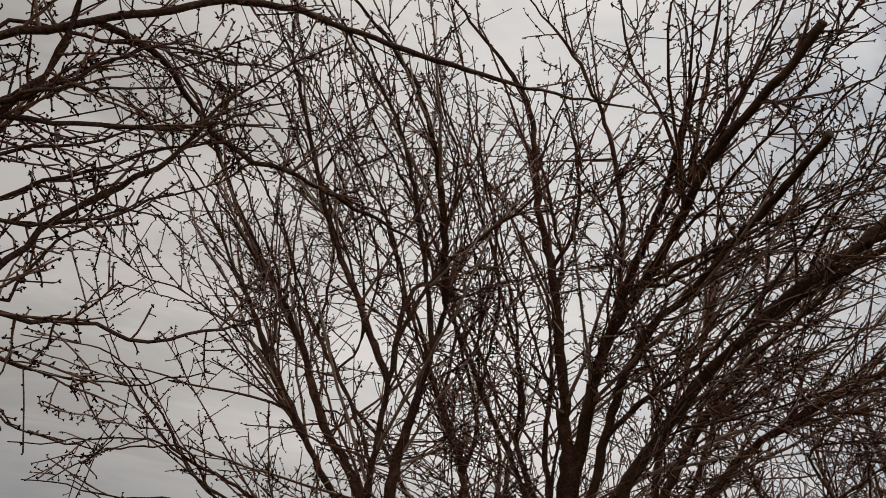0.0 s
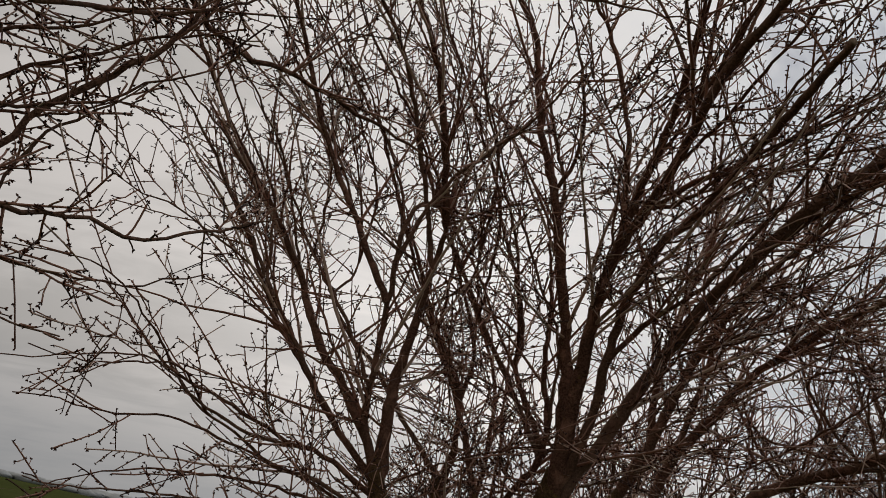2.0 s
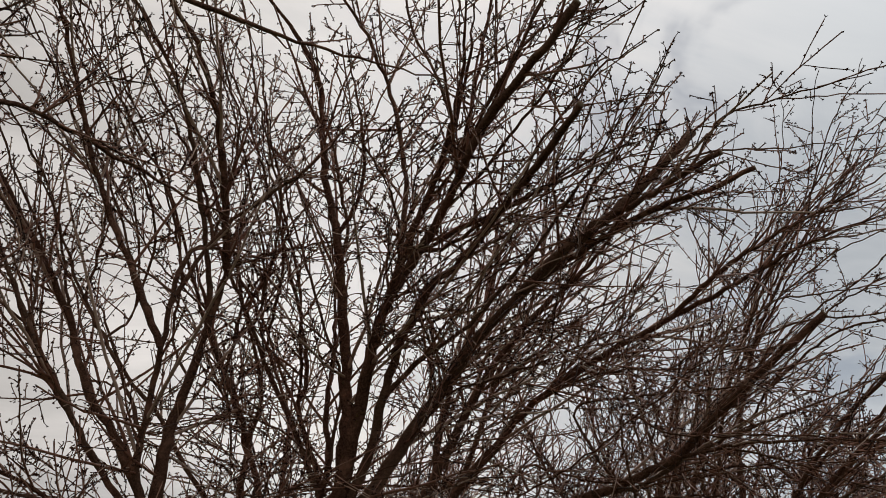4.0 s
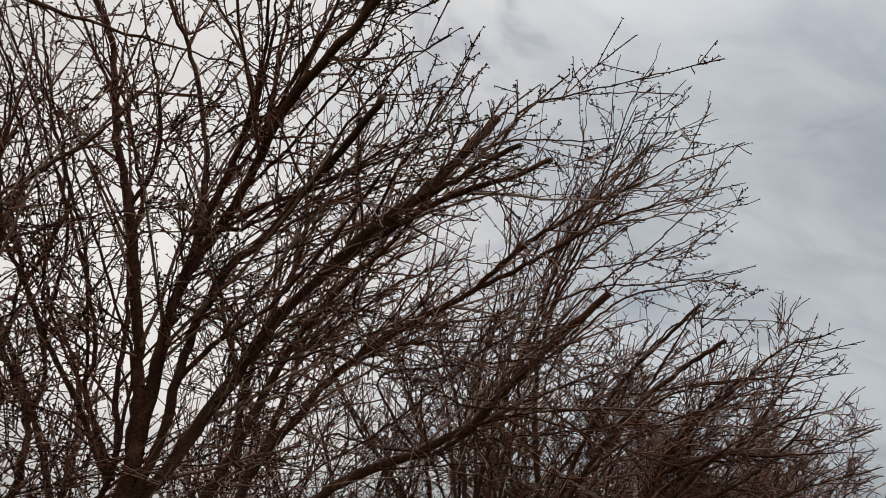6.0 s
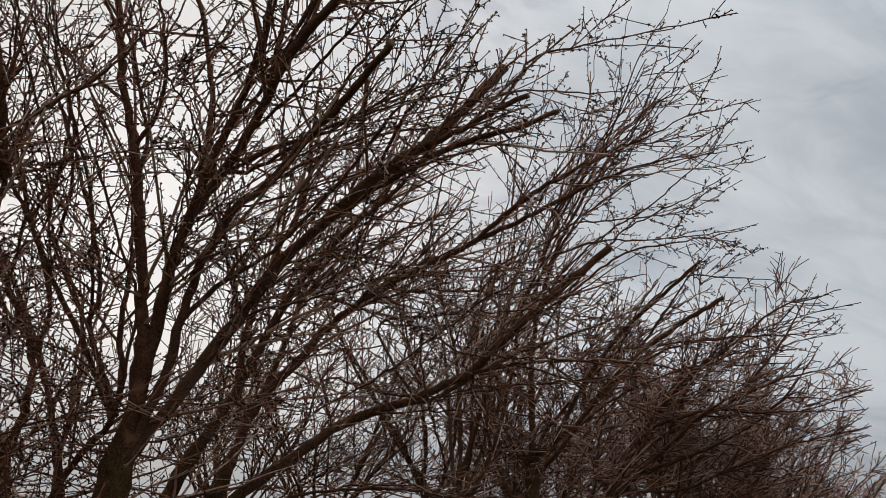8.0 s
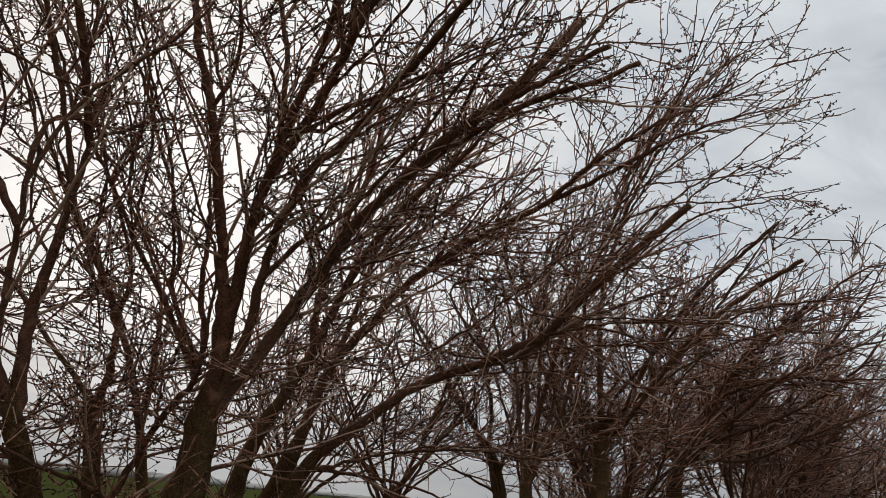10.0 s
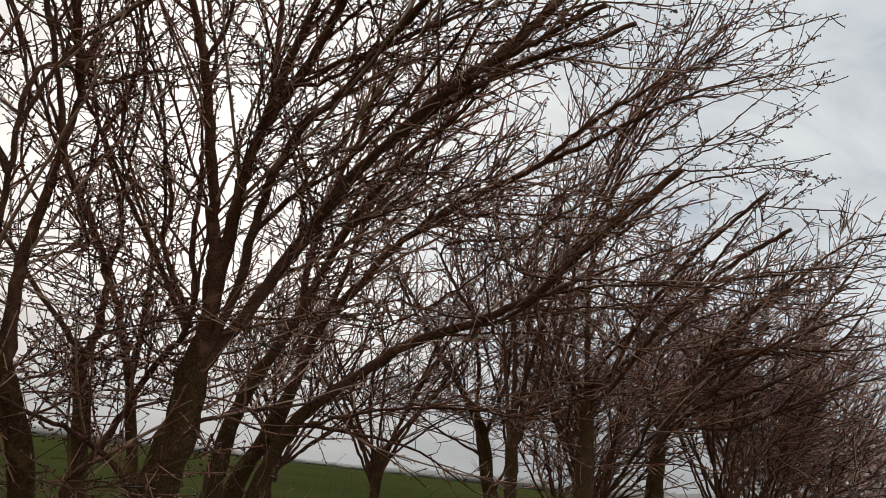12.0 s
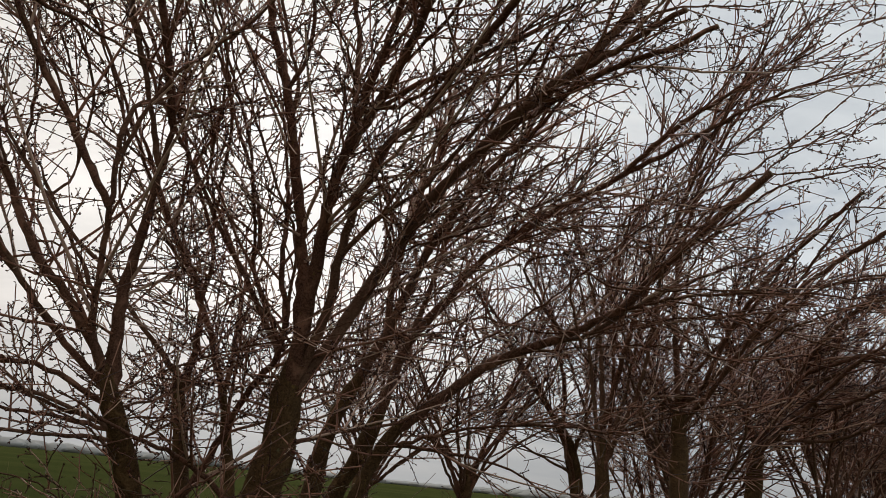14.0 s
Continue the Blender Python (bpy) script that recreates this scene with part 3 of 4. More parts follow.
limb(tree_a, 0.014, 0.006, (-0.86, 5.24, 3.17), (-0.88, 5.05, 3.55), (-1.04, 4.79, 3.92), (-1.20, 4.55, 4.19), (-1.40, 4.29, 4.42), (-1.57, 3.99, 4.65))
limb(tree_a, 0.014, 0.006, (-0.35, 5.22, 3.39), (-0.41, 5.00, 3.79), (-0.57, 4.75, 4.16), (-0.72, 4.49, 4.46), (-0.91, 4.18, 4.75), (-1.02, 3.87, 5.02))
limb(tree_a, 0.014, 0.006, (-0.15, 5.14, 3.65), (-0.33, 4.88, 4.05), (-0.47, 4.65, 4.34), (-0.61, 4.40, 4.60), (-0.72, 4.12, 4.87), (-0.84, 3.85, 5.08))
limb(tree_a, 0.014, 0.006, (-1.66, 5.02, 3.30), (-1.84, 4.80, 3.55), (-2.06, 4.54, 3.75), (-2.25, 4.32, 3.89), (-2.41, 4.08, 4.04), (-2.50, 3.83, 4.22))
limb(tree_a, 0.012, 0.004, (-1.63, 4.84, 2.18), (-1.79, 4.52, 2.25), (-1.90, 4.29, 2.21), (-1.99, 4.04, 2.12), (-2.09, 3.68, 2.06), twiggy=0.6)
limb(tree_a, 0.012, 0.004, (-1.86, 4.76, 2.21), (-2.04, 4.36, 2.48), (-2.15, 4.11, 2.58), (-2.25, 3.92, 2.59), (-2.37, 3.67, 2.51), twiggy=0.7)
limb(tree_a, 0.012, 0.004, (-1.86, 4.71, 2.99), (-2.05, 4.35, 3.11), (-2.20, 4.11, 3.08), (-2.30, 3.90, 3.09), (-2.37, 3.74, 3.08), twiggy=0.7)
low_shoots(tree_a, 12, low=1.1)

tree_d = Tree("stout bare plum tree with pruned limbs", (0.22, 5.34), 2, near=True, density=0.56, pull=(0.08, -0.08, 0.0), bud=0.019, stout=1.2, reach=0.6)
trunk(tree_d, 0.173, 0.114, (0.28, 5.33, 1.08), (0.30, 5.30, 1.41), (0.36, 5.25, 1.76), (0.37, 5.23, 2.07), (0.38, 5.21, 2.25))
limb(tree_d, 0.070, 0.033, (0.40, 5.22, 2.18), (0.37, 5.20, 2.62), (0.31, 5.15, 3.05), (0.17, 5.07, 3.60), (0.05, 4.99, 4.03), (-0.07, 4.95, 4.32), (-0.16, 4.87, 4.64), (-0.25, 4.74, 5.00), (-0.46, 4.64, 5.30), (-0.73, 4.54, 5.53), (-1.01, 4.40, 5.78))
limb(tree_d, 0.023, 0.011, (0.05, 4.99, 4.03), (0.15, 4.87, 4.16), (0.16, 4.70, 4.35), (0.08, 4.52, 4.64), (-0.04, 4.33, 4.89))
limb(tree_d, 0.019, 0.013, (0.09, 5.05, 3.90), (0.13, 5.07, 4.09), (0.02, 5.03, 4.38), (-0.12, 4.93, 4.73), (-0.39, 4.85, 5.00))
limb(tree_d, 0.081, 0.033, (0.41, 5.21, 2.22), (0.41, 5.02, 2.73), (0.43, 4.77, 3.22), (0.50, 4.47, 3.68), (0.58, 4.24, 4.00), (0.63, 3.99, 4.28), (0.62, 3.70, 4.51), (0.56, 3.41, 4.70))
limb(tree_d, 0.043, 0.030, (0.49, 4.77, 3.62), (0.58, 4.54, 3.72), (0.68, 4.25, 3.91), (0.74, 3.92, 4.11), (0.80, 3.68, 4.25), (0.91, 3.36, 4.35), (0.98, 3.17, 4.42), (1.07, 2.97, 4.55), cut=True)
limb(tree_d, 0.029, 0.016, (0.48, 4.80, 3.68), (0.49, 4.74, 4.00), (0.46, 4.69, 4.30), (0.35, 4.59, 4.64), (0.19, 4.46, 4.99), (-0.05, 4.33, 5.30), (-0.33, 4.23, 5.54))
limb(tree_d, 0.024, 0.011, (0.61, 4.36, 4.04), (0.64, 4.06, 4.30), (0.65, 3.70, 4.58), (0.61, 3.43, 4.73))
limb(tree_d, 0.048, 0.026, (0.44, 5.21, 2.19), (0.52, 5.05, 2.54), (0.55, 4.85, 2.94), (0.60, 4.69, 3.27), (0.71, 4.46, 3.53), (0.84, 4.49, 3.68), (1.00, 4.01, 3.88), (1.11, 3.55, 3.99), (1.16, 3.12, 4.03), cut=True)
limb(tree_d, 0.063, 0.040, (0.46, 5.23, 2.05), (0.58, 5.23, 2.37), (0.75, 5.20, 2.71), (0.91, 5.09, 3.02), (1.07, 4.86, 3.33), (1.25, 4.61, 3.57), (1.49, 4.29, 3.85), (1.70, 4.08, 4.04), (1.95, 3.99, 4.35), (2.17, 3.94, 4.67), cut=True, twiggy=1.3)
limb(tree_d, 0.032, 0.021, (1.43, 4.39, 3.81), (1.62, 4.17, 3.98), (1.87, 3.92, 4.11), (2.04, 3.70, 4.22), (2.14, 3.54, 4.25), cut=True)
limb(tree_d, 0.031, 0.020, (1.37, 4.54, 3.66), (1.62, 4.33, 3.90), (1.97, 4.06, 4.12), (2.24, 3.86, 4.21), (2.43, 3.68, 4.30), cut=True)
limb(tree_d, 0.025, 0.010, (0.53, 4.86, 2.90), (0.70, 4.69, 3.08), (0.94, 4.46, 3.29), (1.20, 4.13, 3.64), (1.40, 3.73, 4.02), (1.47, 3.44, 4.21))
limb(tree_d, 0.021, 0.008, (0.54, 4.45, 3.72), (0.75, 4.30, 3.73), (0.92, 4.11, 3.82), (1.13, 3.88, 3.92), (1.34, 3.64, 3.99), (1.58, 3.45, 4.04))
limb(tree_d, 0.044, 0.034, (-0.22, 5.64, 1.19), (-0.11, 5.61, 1.47), (0.03, 5.56, 1.79), (0.13, 5.44, 2.06), (0.26, 5.32, 2.25), (0.29, 5.28, 2.51), (0.22, 5.31, 2.85), (0.18, 5.32, 3.40), (0.05, 5.30, 4.00))
limb(tree_d, 0.030, 0.013, (0.30, 5.30, 2.32), (0.15, 5.36, 2.61), (0.02, 5.40, 2.91), (0.05, 5.45, 3.09), (-0.08, 5.42, 3.52), (-0.25, 5.37, 3.89), (-0.39, 5.30, 4.26), (-0.53, 5.24, 4.55))
limb(tree_d, 0.017, 0.010, (0.30, 5.27, 2.54), (0.28, 5.26, 3.04), (0.10, 5.25, 3.41), (-0.13, 5.17, 3.87), (-0.31, 5.12, 4.18), (-0.43, 5.01, 4.57))
limb(tree_d, 0.024, 0.022, (0.42, 5.35, 1.78), (0.69, 5.62, 1.85), (0.96, 5.88, 1.92), (1.23, 6.04, 2.00))
limb(tree_d, 0.030, 0.015, (0.19, 5.45, 1.26), (-0.02, 5.36, 1.48), (-0.27, 5.15, 1.62), (-0.48, 4.93, 1.69), (-0.70, 4.69, 1.81))
limb(tree_d, 0.029, 0.015, (0.25, 5.43, 2.37), (0.03, 5.46, 2.75), (-0.19, 5.42, 3.05), (-0.41, 5.35, 3.40), (-0.60, 5.32, 3.69), (-0.73, 5.27, 4.00), (-0.95, 5.12, 4.43))
limb(tree_d, 0.017, 0.010, (-0.14, 5.17, 3.35), (-0.25, 5.02, 3.72), (-0.41, 4.92, 4.12), (-0.58, 4.83, 4.44), (-0.77, 4.70, 4.77), (-1.00, 4.57, 5.06))
limb(tree_d, 0.017, 0.010, (-0.02, 5.13, 3.19), (-0.13, 5.06, 3.64), (-0.29, 4.99, 4.00), (-0.42, 4.81, 4.32), (-0.57, 4.68, 4.67), (-0.68, 4.49, 5.08))
limb(tree_d, 0.017, 0.009, (0.60, 4.28, 4.03), (0.68, 4.11, 4.11), (0.78, 3.69, 4.33), (0.87, 3.41, 4.49), (0.92, 3.12, 4.63))
limb(tree_d, 0.017, 0.009, (0.71, 4.25, 3.96), (0.84, 3.98, 4.07), (1.01, 3.61, 4.29), (1.11, 3.28, 4.41), (1.15, 3.00, 4.54))
limb(tree_d, 0.018, 0.008, (0.68, 4.53, 3.78), (0.91, 4.31, 3.92), (1.17, 4.06, 4.04), (1.41, 3.79, 4.15), (1.67, 3.50, 4.21))
limb(tree_d, 0.018, 0.008, (1.37, 4.24, 4.03), (1.53, 4.01, 4.13), (1.60, 3.78, 4.24), (1.61, 3.61, 4.37), (1.67, 3.43, 4.46))
limb(tree_d, 0.016, 0.009, (0.90, 4.56, 3.88), (1.18, 4.43, 4.00), (1.51, 4.25, 4.15), (1.89, 4.06, 4.21), (2.20, 3.91, 4.21))
limb(tree_d, 0.014, 0.006, (1.95, 3.66, 4.39), (2.19, 3.62, 4.56), (2.47, 3.50, 4.68), (2.83, 3.31, 4.79))
limb(tree_d, 0.013, 0.006, (1.87, 3.89, 4.27), (2.11, 3.83, 4.40), (2.45, 3.73, 4.47), (2.66, 3.67, 4.49), (2.80, 3.58, 4.50), twiggy=0.6)
limb(tree_d, 0.012, 0.005, (0.33, 5.48, 2.47), (0.66, 5.38, 2.45), (0.98, 5.24, 2.48), (1.31, 5.09, 2.47), (1.50, 4.99, 2.46))
limb(tree_d, 0.012, 0.005, (0.33, 5.42, 2.19), (0.54, 5.33, 2.19), (0.80, 5.18, 2.30), (1.08, 4.98, 2.46), (1.29, 4.81, 2.57))
limb(tree_d, 0.011, 0.005, (0.35, 5.43, 2.09), (0.03, 5.22, 2.21), (-0.20, 5.05, 2.22), (-0.38, 4.91, 2.16))
limb(tree_d, 0.020, 0.008, (0.73, 4.09, 4.24), (0.63, 4.04, 4.46), (0.48, 3.96, 4.71), (0.31, 3.89, 4.92), (0.20, 3.77, 5.16), (0.18, 3.65, 5.36))
limb(tree_d, 0.022, 0.010, (0.72, 4.01, 4.19), (0.72, 3.82, 4.58), (0.72, 3.64, 4.88), (0.71, 3.49, 5.11), (0.69, 3.36, 5.29))
limb(tree_d, 0.016, 0.007, (0.76, 3.86, 4.22), (0.85, 3.61, 4.48), (0.91, 3.40, 4.67), (0.95, 3.22, 4.82), (0.95, 3.04, 4.96))
limb(tree_d, 0.016, 0.007, (1.03, 3.82, 3.99), (1.11, 3.60, 4.13), (1.19, 3.40, 4.24), (1.27, 3.19, 4.34), (1.37, 3.03, 4.36))
limb(tree_d, 0.013, 0.006, (0.72, 3.76, 4.38), (0.83, 3.54, 4.47), (0.94, 3.26, 4.56), (1.06, 3.13, 4.55))
low_shoots(tree_d, 14, low=1.9)

tree_b = Tree("slender bare plum tree with a forked trunk", (-0.12, 6.2), 3, near=True, density=0.36)
trunk(tree_b, 0.075, 0.065, (-0.15, 6.23, 1.04), (-0.22, 6.25, 1.41), (-0.29, 6.20, 1.80), (-0.37, 6.12, 2.18))
limb(tree_b, 0.048, 0.018, (-0.35, 6.12, 2.14), (-0.27, 6.09, 2.44), (-0.31, 6.09, 2.73), (-0.45, 6.07, 3.01), (-0.63, 6.09, 3.29), (-0.83, 6.04, 3.69), (-1.04, 5.95, 4.12))
limb(tree_b, 0.035, 0.014, (-0.38, 6.12, 2.16), (-0.60, 6.12, 2.40), (-0.74, 6.13, 2.55), (-0.99, 6.14, 2.85), (-1.32, 6.11, 3.13), (-1.63, 6.00, 3.61))
limb(tree_b, 0.026, 0.011, (-0.31, 6.09, 2.73), (-0.27, 5.96, 3.09), (-0.49, 5.80, 3.58), (-0.64, 5.65, 3.93), (-0.67, 5.44, 4.36))
limb(tree_b, 0.022, 0.011, (-0.56, 5.95, 3.09), (-0.75, 5.82, 3.45), (-0.98, 5.62, 3.88), (-1.21, 5.46, 4.33), (-1.38, 5.19, 4.73))
limb(tree_b, 0.019, 0.009, (-0.50, 5.93, 3.18), (-0.56, 5.86, 3.70), (-0.74, 5.65, 4.14), (-1.02, 5.48, 4.59), (-1.34, 5.25, 5.04))
low_shoots(tree_b, 5, low=1.1)

tree_e = Tree("bare plum tree of several leaning stems", (0.72, 6.3), 4, near=True, density=0.80, pull=(0.12, -0.10, 0.02), bud=0.015, stout=1.2, bare=0.22)
trunk(tree_e, 0.098, 0.067, (0.68, 6.31, 1.05), (0.71, 6.33, 1.41), (0.75, 6.32, 1.79), (0.87, 6.29, 2.14), (1.02, 6.23, 2.46))
stem(tree_e, 0.092, 0.069, (0.86, 6.49, 1.05), (0.90, 6.51, 1.40), (1.07, 6.48, 1.78), (1.23, 6.42, 2.23))
stem(tree_e, 0.066, 0.057, (0.95, 6.18, 1.05), (1.01, 6.19, 1.42), (1.22, 6.15, 1.89), (1.43, 6.09, 2.11))
limb(tree_e, 0.067, 0.025, (1.00, 6.24, 2.41), (1.15, 6.15, 2.78), (1.31, 6.00, 3.27), (1.45, 5.76, 3.60), (1.62, 5.50, 3.87), (1.91, 5.14, 4.20), (2.12, 4.73, 4.55), twiggy=1.8)
limb(tree_e, 0.045, 0.014, (1.13, 6.17, 2.73), (1.13, 6.17, 3.19), (1.23, 6.08, 3.76), (1.38, 5.94, 4.29), (1.33, 5.77, 4.86), (1.28, 5.53, 5.45), twiggy=1.8)
limb(tree_e, 0.065, 0.019, (1.22, 6.43, 2.19), (1.33, 6.35, 2.65), (1.56, 6.23, 2.99), (1.76, 6.10, 3.30), (1.96, 5.87, 3.51), (2.29, 5.54, 3.76), (2.60, 5.21, 3.95), (2.78, 4.87, 4.18), (3.06, 4.44, 4.40), (3.27, 4.07, 4.49), twiggy=1.8)
limb(tree_e, 0.031, 0.011, (2.60, 5.21, 3.95), (2.88, 4.97, 4.12), (3.17, 4.69, 4.31), (3.41, 4.43, 4.45), (3.69, 4.15, 4.52))
limb(tree_e, 0.037, 0.015, (1.32, 6.36, 2.60), (1.46, 6.34, 3.09), (1.57, 6.25, 3.68), (1.74, 6.12, 4.17), (1.79, 5.95, 4.74), (1.72, 5.72, 5.36), twiggy=1.8)
limb(tree_e, 0.057, 0.033, (1.42, 6.09, 2.09), (1.75, 5.97, 2.39), (1.98, 5.88, 2.56), (2.38, 5.64, 2.75), (2.58, 5.47, 2.88), (2.75, 5.36, 3.00), (2.94, 5.05, 3.30), (3.15, 4.74, 3.59), (3.33, 4.44, 3.83), cut=True, twiggy=0.4)
limb(tree_e, 0.026, 0.016, (2.33, 5.67, 2.68), (2.57, 5.55, 2.79), (2.83, 5.43, 3.00), (3.16, 5.19, 3.20), (3.58, 4.96, 3.40), twiggy=0.6)
limb(tree_e, 0.019, 0.008, (2.73, 5.37, 2.97), (2.98, 5.11, 3.03), (3.28, 4.79, 3.05), (3.64, 4.40, 3.01), (3.85, 4.10, 2.95))
limb(tree_e, 0.020, 0.008, (1.26, 6.14, 1.92), (1.82, 5.79, 2.02), (2.35, 5.48, 2.07), (2.60, 5.26, 2.05), (2.88, 4.99, 2.16), (3.12, 4.71, 2.25))
limb(tree_e, 0.026, 0.009, (1.23, 6.15, 1.85), (1.63, 6.16, 1.83), (2.17, 6.11, 1.76), (2.62, 6.04, 1.51))
limb(tree_e, 0.020, 0.008, (1.87, 5.85, 3.41), (2.16, 5.49, 3.52), (2.57, 5.19, 3.54), (2.90, 4.91, 3.50), twiggy=1.5)
limb(tree_e, 0.020, 0.009, (1.46, 5.96, 3.40), (1.71, 5.70, 3.65), (2.02, 5.37, 3.94), (2.34, 5.05, 4.08), twiggy=1.5)
limb(tree_e, 0.018, 0.008, (2.05, 5.72, 3.28), (2.44, 5.43, 3.37), (2.82, 5.12, 3.41), (3.17, 4.78, 3.42), twiggy=1.4)
limb(tree_e, 0.014, 0.006, (2.58, 5.65, 2.92), (2.84, 5.37, 3.01), (3.08, 5.10, 3.01), (3.35, 4.77, 2.87), (3.52, 4.53, 2.75), (3.73, 4.16, 2.60), (3.88, 3.84, 2.53), twiggy=0.65)
limb(tree_e, 0.013, 0.006, (1.60, 6.20, 2.53), (2.02, 5.85, 2.59), (2.46, 5.39, 2.64), (2.74, 5.05, 2.65), (2.95, 4.75, 2.59), (3.15, 4.41, 2.48), twiggy=0.65)
limb(tree_e, 0.013, 0.006, (1.61, 6.26, 1.95), (2.01, 5.96, 2.07), (2.41, 5.62, 2.10), (2.70, 5.33, 2.05), (2.95, 5.03, 2.08), (3.16, 4.69, 2.22), twiggy=0.65)
limb(tree_e, 0.013, 0.006, (2.23, 5.21, 3.14), (2.51, 4.97, 3.00), (2.82, 4.61, 2.97), (3.05, 4.28, 2.92), (3.20, 4.01, 2.86), twiggy=0.65)
limb(tree_e, 0.013, 0.006, (1.22, 6.12, 2.25), (1.57, 5.83, 2.48), (1.98, 5.40, 2.81), (2.28, 4.94, 3.12), (2.48, 4.53, 3.35), (2.70, 4.16, 3.40), twiggy=0.65)
limb(tree_e, 0.014, 0.006, (1.74, 5.90, 2.86), (2.11, 5.64, 2.76), (2.44, 5.35, 2.74), (2.69, 5.07, 2.81), (3.01, 4.66, 2.83), (3.28, 4.21, 2.86), twiggy=0.65)
low_shoots(tree_e, 9, lean=(0.6, -0.2), low=2.5)

tree_o = Tree("bare plum tree with arching budded boughs", (-3.7, 2.2), 5, near=True, density=0.6, spread=0.55, sideways=True)
trunk(tree_o, 0.120, 0.085, (-3.72, 2.2, 0.6), (-3.68, 2.22, 1.3), (-3.6, 2.26, 2.0), (-3.3, 2.3, 2.5))
limb(tree_o, 0.027, 0.015, (-2.05, 2.44, 2.35), (-1.90, 2.51, 2.47), (-1.78, 2.52, 2.67), (-1.65, 2.54, 2.83), (-1.48, 2.55, 3.00), (-1.40, 2.57, 3.26), (-1.27, 2.61, 3.49))
limb(tree_o, 0.026, 0.015, (-2.16, 2.04, 2.99), (-1.99, 2.11, 3.13), (-1.82, 2.16, 3.26), (-1.61, 2.21, 3.40), (-1.35, 2.33, 3.62), (-1.19, 2.46, 3.73), (-0.92, 2.64, 3.80), (-0.61, 2.81, 3.86), (-0.32, 2.94, 3.90), (0.18, 3.04, 3.94))
limb(tree_o, 0.015, 0.007, (-2.18, 2.07, 3.14), (-2.05, 2.15, 3.21), (-1.90, 2.23, 3.28), (-1.66, 2.35, 3.37), (-1.35, 2.56, 3.51))
limb(tree_o, 0.020, 0.014, (-1.64, 2.25, 3.42), (-1.63, 2.48, 3.40), (-1.53, 2.72, 3.33), (-1.39, 2.93, 3.30), (-1.18, 3.12, 3.34), (-0.91, 3.32, 3.33), (-0.67, 3.50, 3.31))
limb(tree_o, 0.016, 0.009, (-2.06, 2.09, 2.82), (-1.91, 2.19, 2.88), (-1.76, 2.28, 2.94), (-1.50, 2.48, 3.11), (-1.35, 2.52, 3.18), (-1.28, 2.60, 3.31))
limb(tree_o, 0.014, 0.007, (-2.08, 2.28, 2.69), (-1.96, 2.33, 2.80), (-1.79, 2.40, 2.92), (-1.63, 2.53, 3.11))
limb(tree_o, 0.015, 0.008, (-2.07, 2.37, 2.47), (-1.94, 2.41, 2.66), (-1.84, 2.44, 2.77), (-1.70, 2.48, 2.88), (-1.55, 2.60, 3.07), (-1.38, 2.73, 3.22))
limb(tree_o, 0.016, 0.007, (-1.93, 2.30, 2.21), (-1.75, 2.42, 2.27), (-1.66, 2.59, 2.33), (-1.53, 2.66, 2.36), (-1.47, 2.80, 2.37), (-1.36, 2.84, 2.41), (-1.24, 2.97, 2.53), (-1.14, 3.09, 2.64))
limb(tree_o, 0.009, 0.005, (-1.94, 2.56, 2.15), (-1.83, 2.64, 2.17), (-1.73, 2.70, 2.17), (-1.62, 2.77, 2.18), (-1.49, 2.94, 2.23), (-1.37, 2.98, 2.29))
limb(tree_o, 0.007, 0.004, (-1.78, 2.46, 1.97), (-1.68, 2.53, 1.98), (-1.57, 2.60, 1.95))
limb(tree_o, 0.018, 0.011, (-2.15, 2.46, 2.78), (-2.08, 2.43, 2.95), (-2.01, 2.41, 3.10), (-1.94, 2.33, 3.30), (-1.90, 2.25, 3.45), (-1.87, 2.15, 3.59))
limb(tree_o, 0.015, 0.007, (-2.20, 2.34, 2.93), (-2.09, 2.37, 3.04), (-1.98, 2.40, 3.16), (-1.79, 2.43, 3.33), (-1.69, 2.42, 3.43))
limb(tree_o, 0.012, 0.007, (-2.03, 2.60, 2.28), (-1.93, 2.64, 2.38), (-1.87, 2.64, 2.53), (-1.79, 2.64, 2.67), (-1.66, 2.67, 2.80))
limb(tree_o, 0.012, 0.005, (-2.08, 2.48, 2.53), (-1.98, 2.52, 2.63), (-1.83, 2.61, 2.69), (-1.67, 2.66, 2.80))
limb(tree_o, 0.015, 0.007, (-1.90, 2.07, 2.84), (-1.79, 2.11, 2.93), (-1.71, 2.14, 2.99), (-1.64, 2.17, 3.03), (-1.52, 2.22, 3.08))
limb(tree_o, 0.019, 0.009, (-1.94, 2.18, 2.85), (-1.85, 2.19, 3.02), (-1.80, 2.17, 3.18), (-1.78, 2.12, 3.32), (-1.76, 2.05, 3.45))
limb(tree_o, 0.016, 0.007, (-1.90, 2.05, 2.90), (-1.79, 2.14, 2.95), (-1.71, 2.17, 3.06), (-1.63, 2.19, 3.17), (-1.54, 2.23, 3.26))
limb(tree_o, 0.014, 0.005, (-1.80, 2.19, 2.48), (-1.67, 2.27, 2.54), (-1.55, 2.32, 2.61), (-1.45, 2.35, 2.67), (-1.33, 2.37, 2.78), (-1.22, 2.39, 2.85))

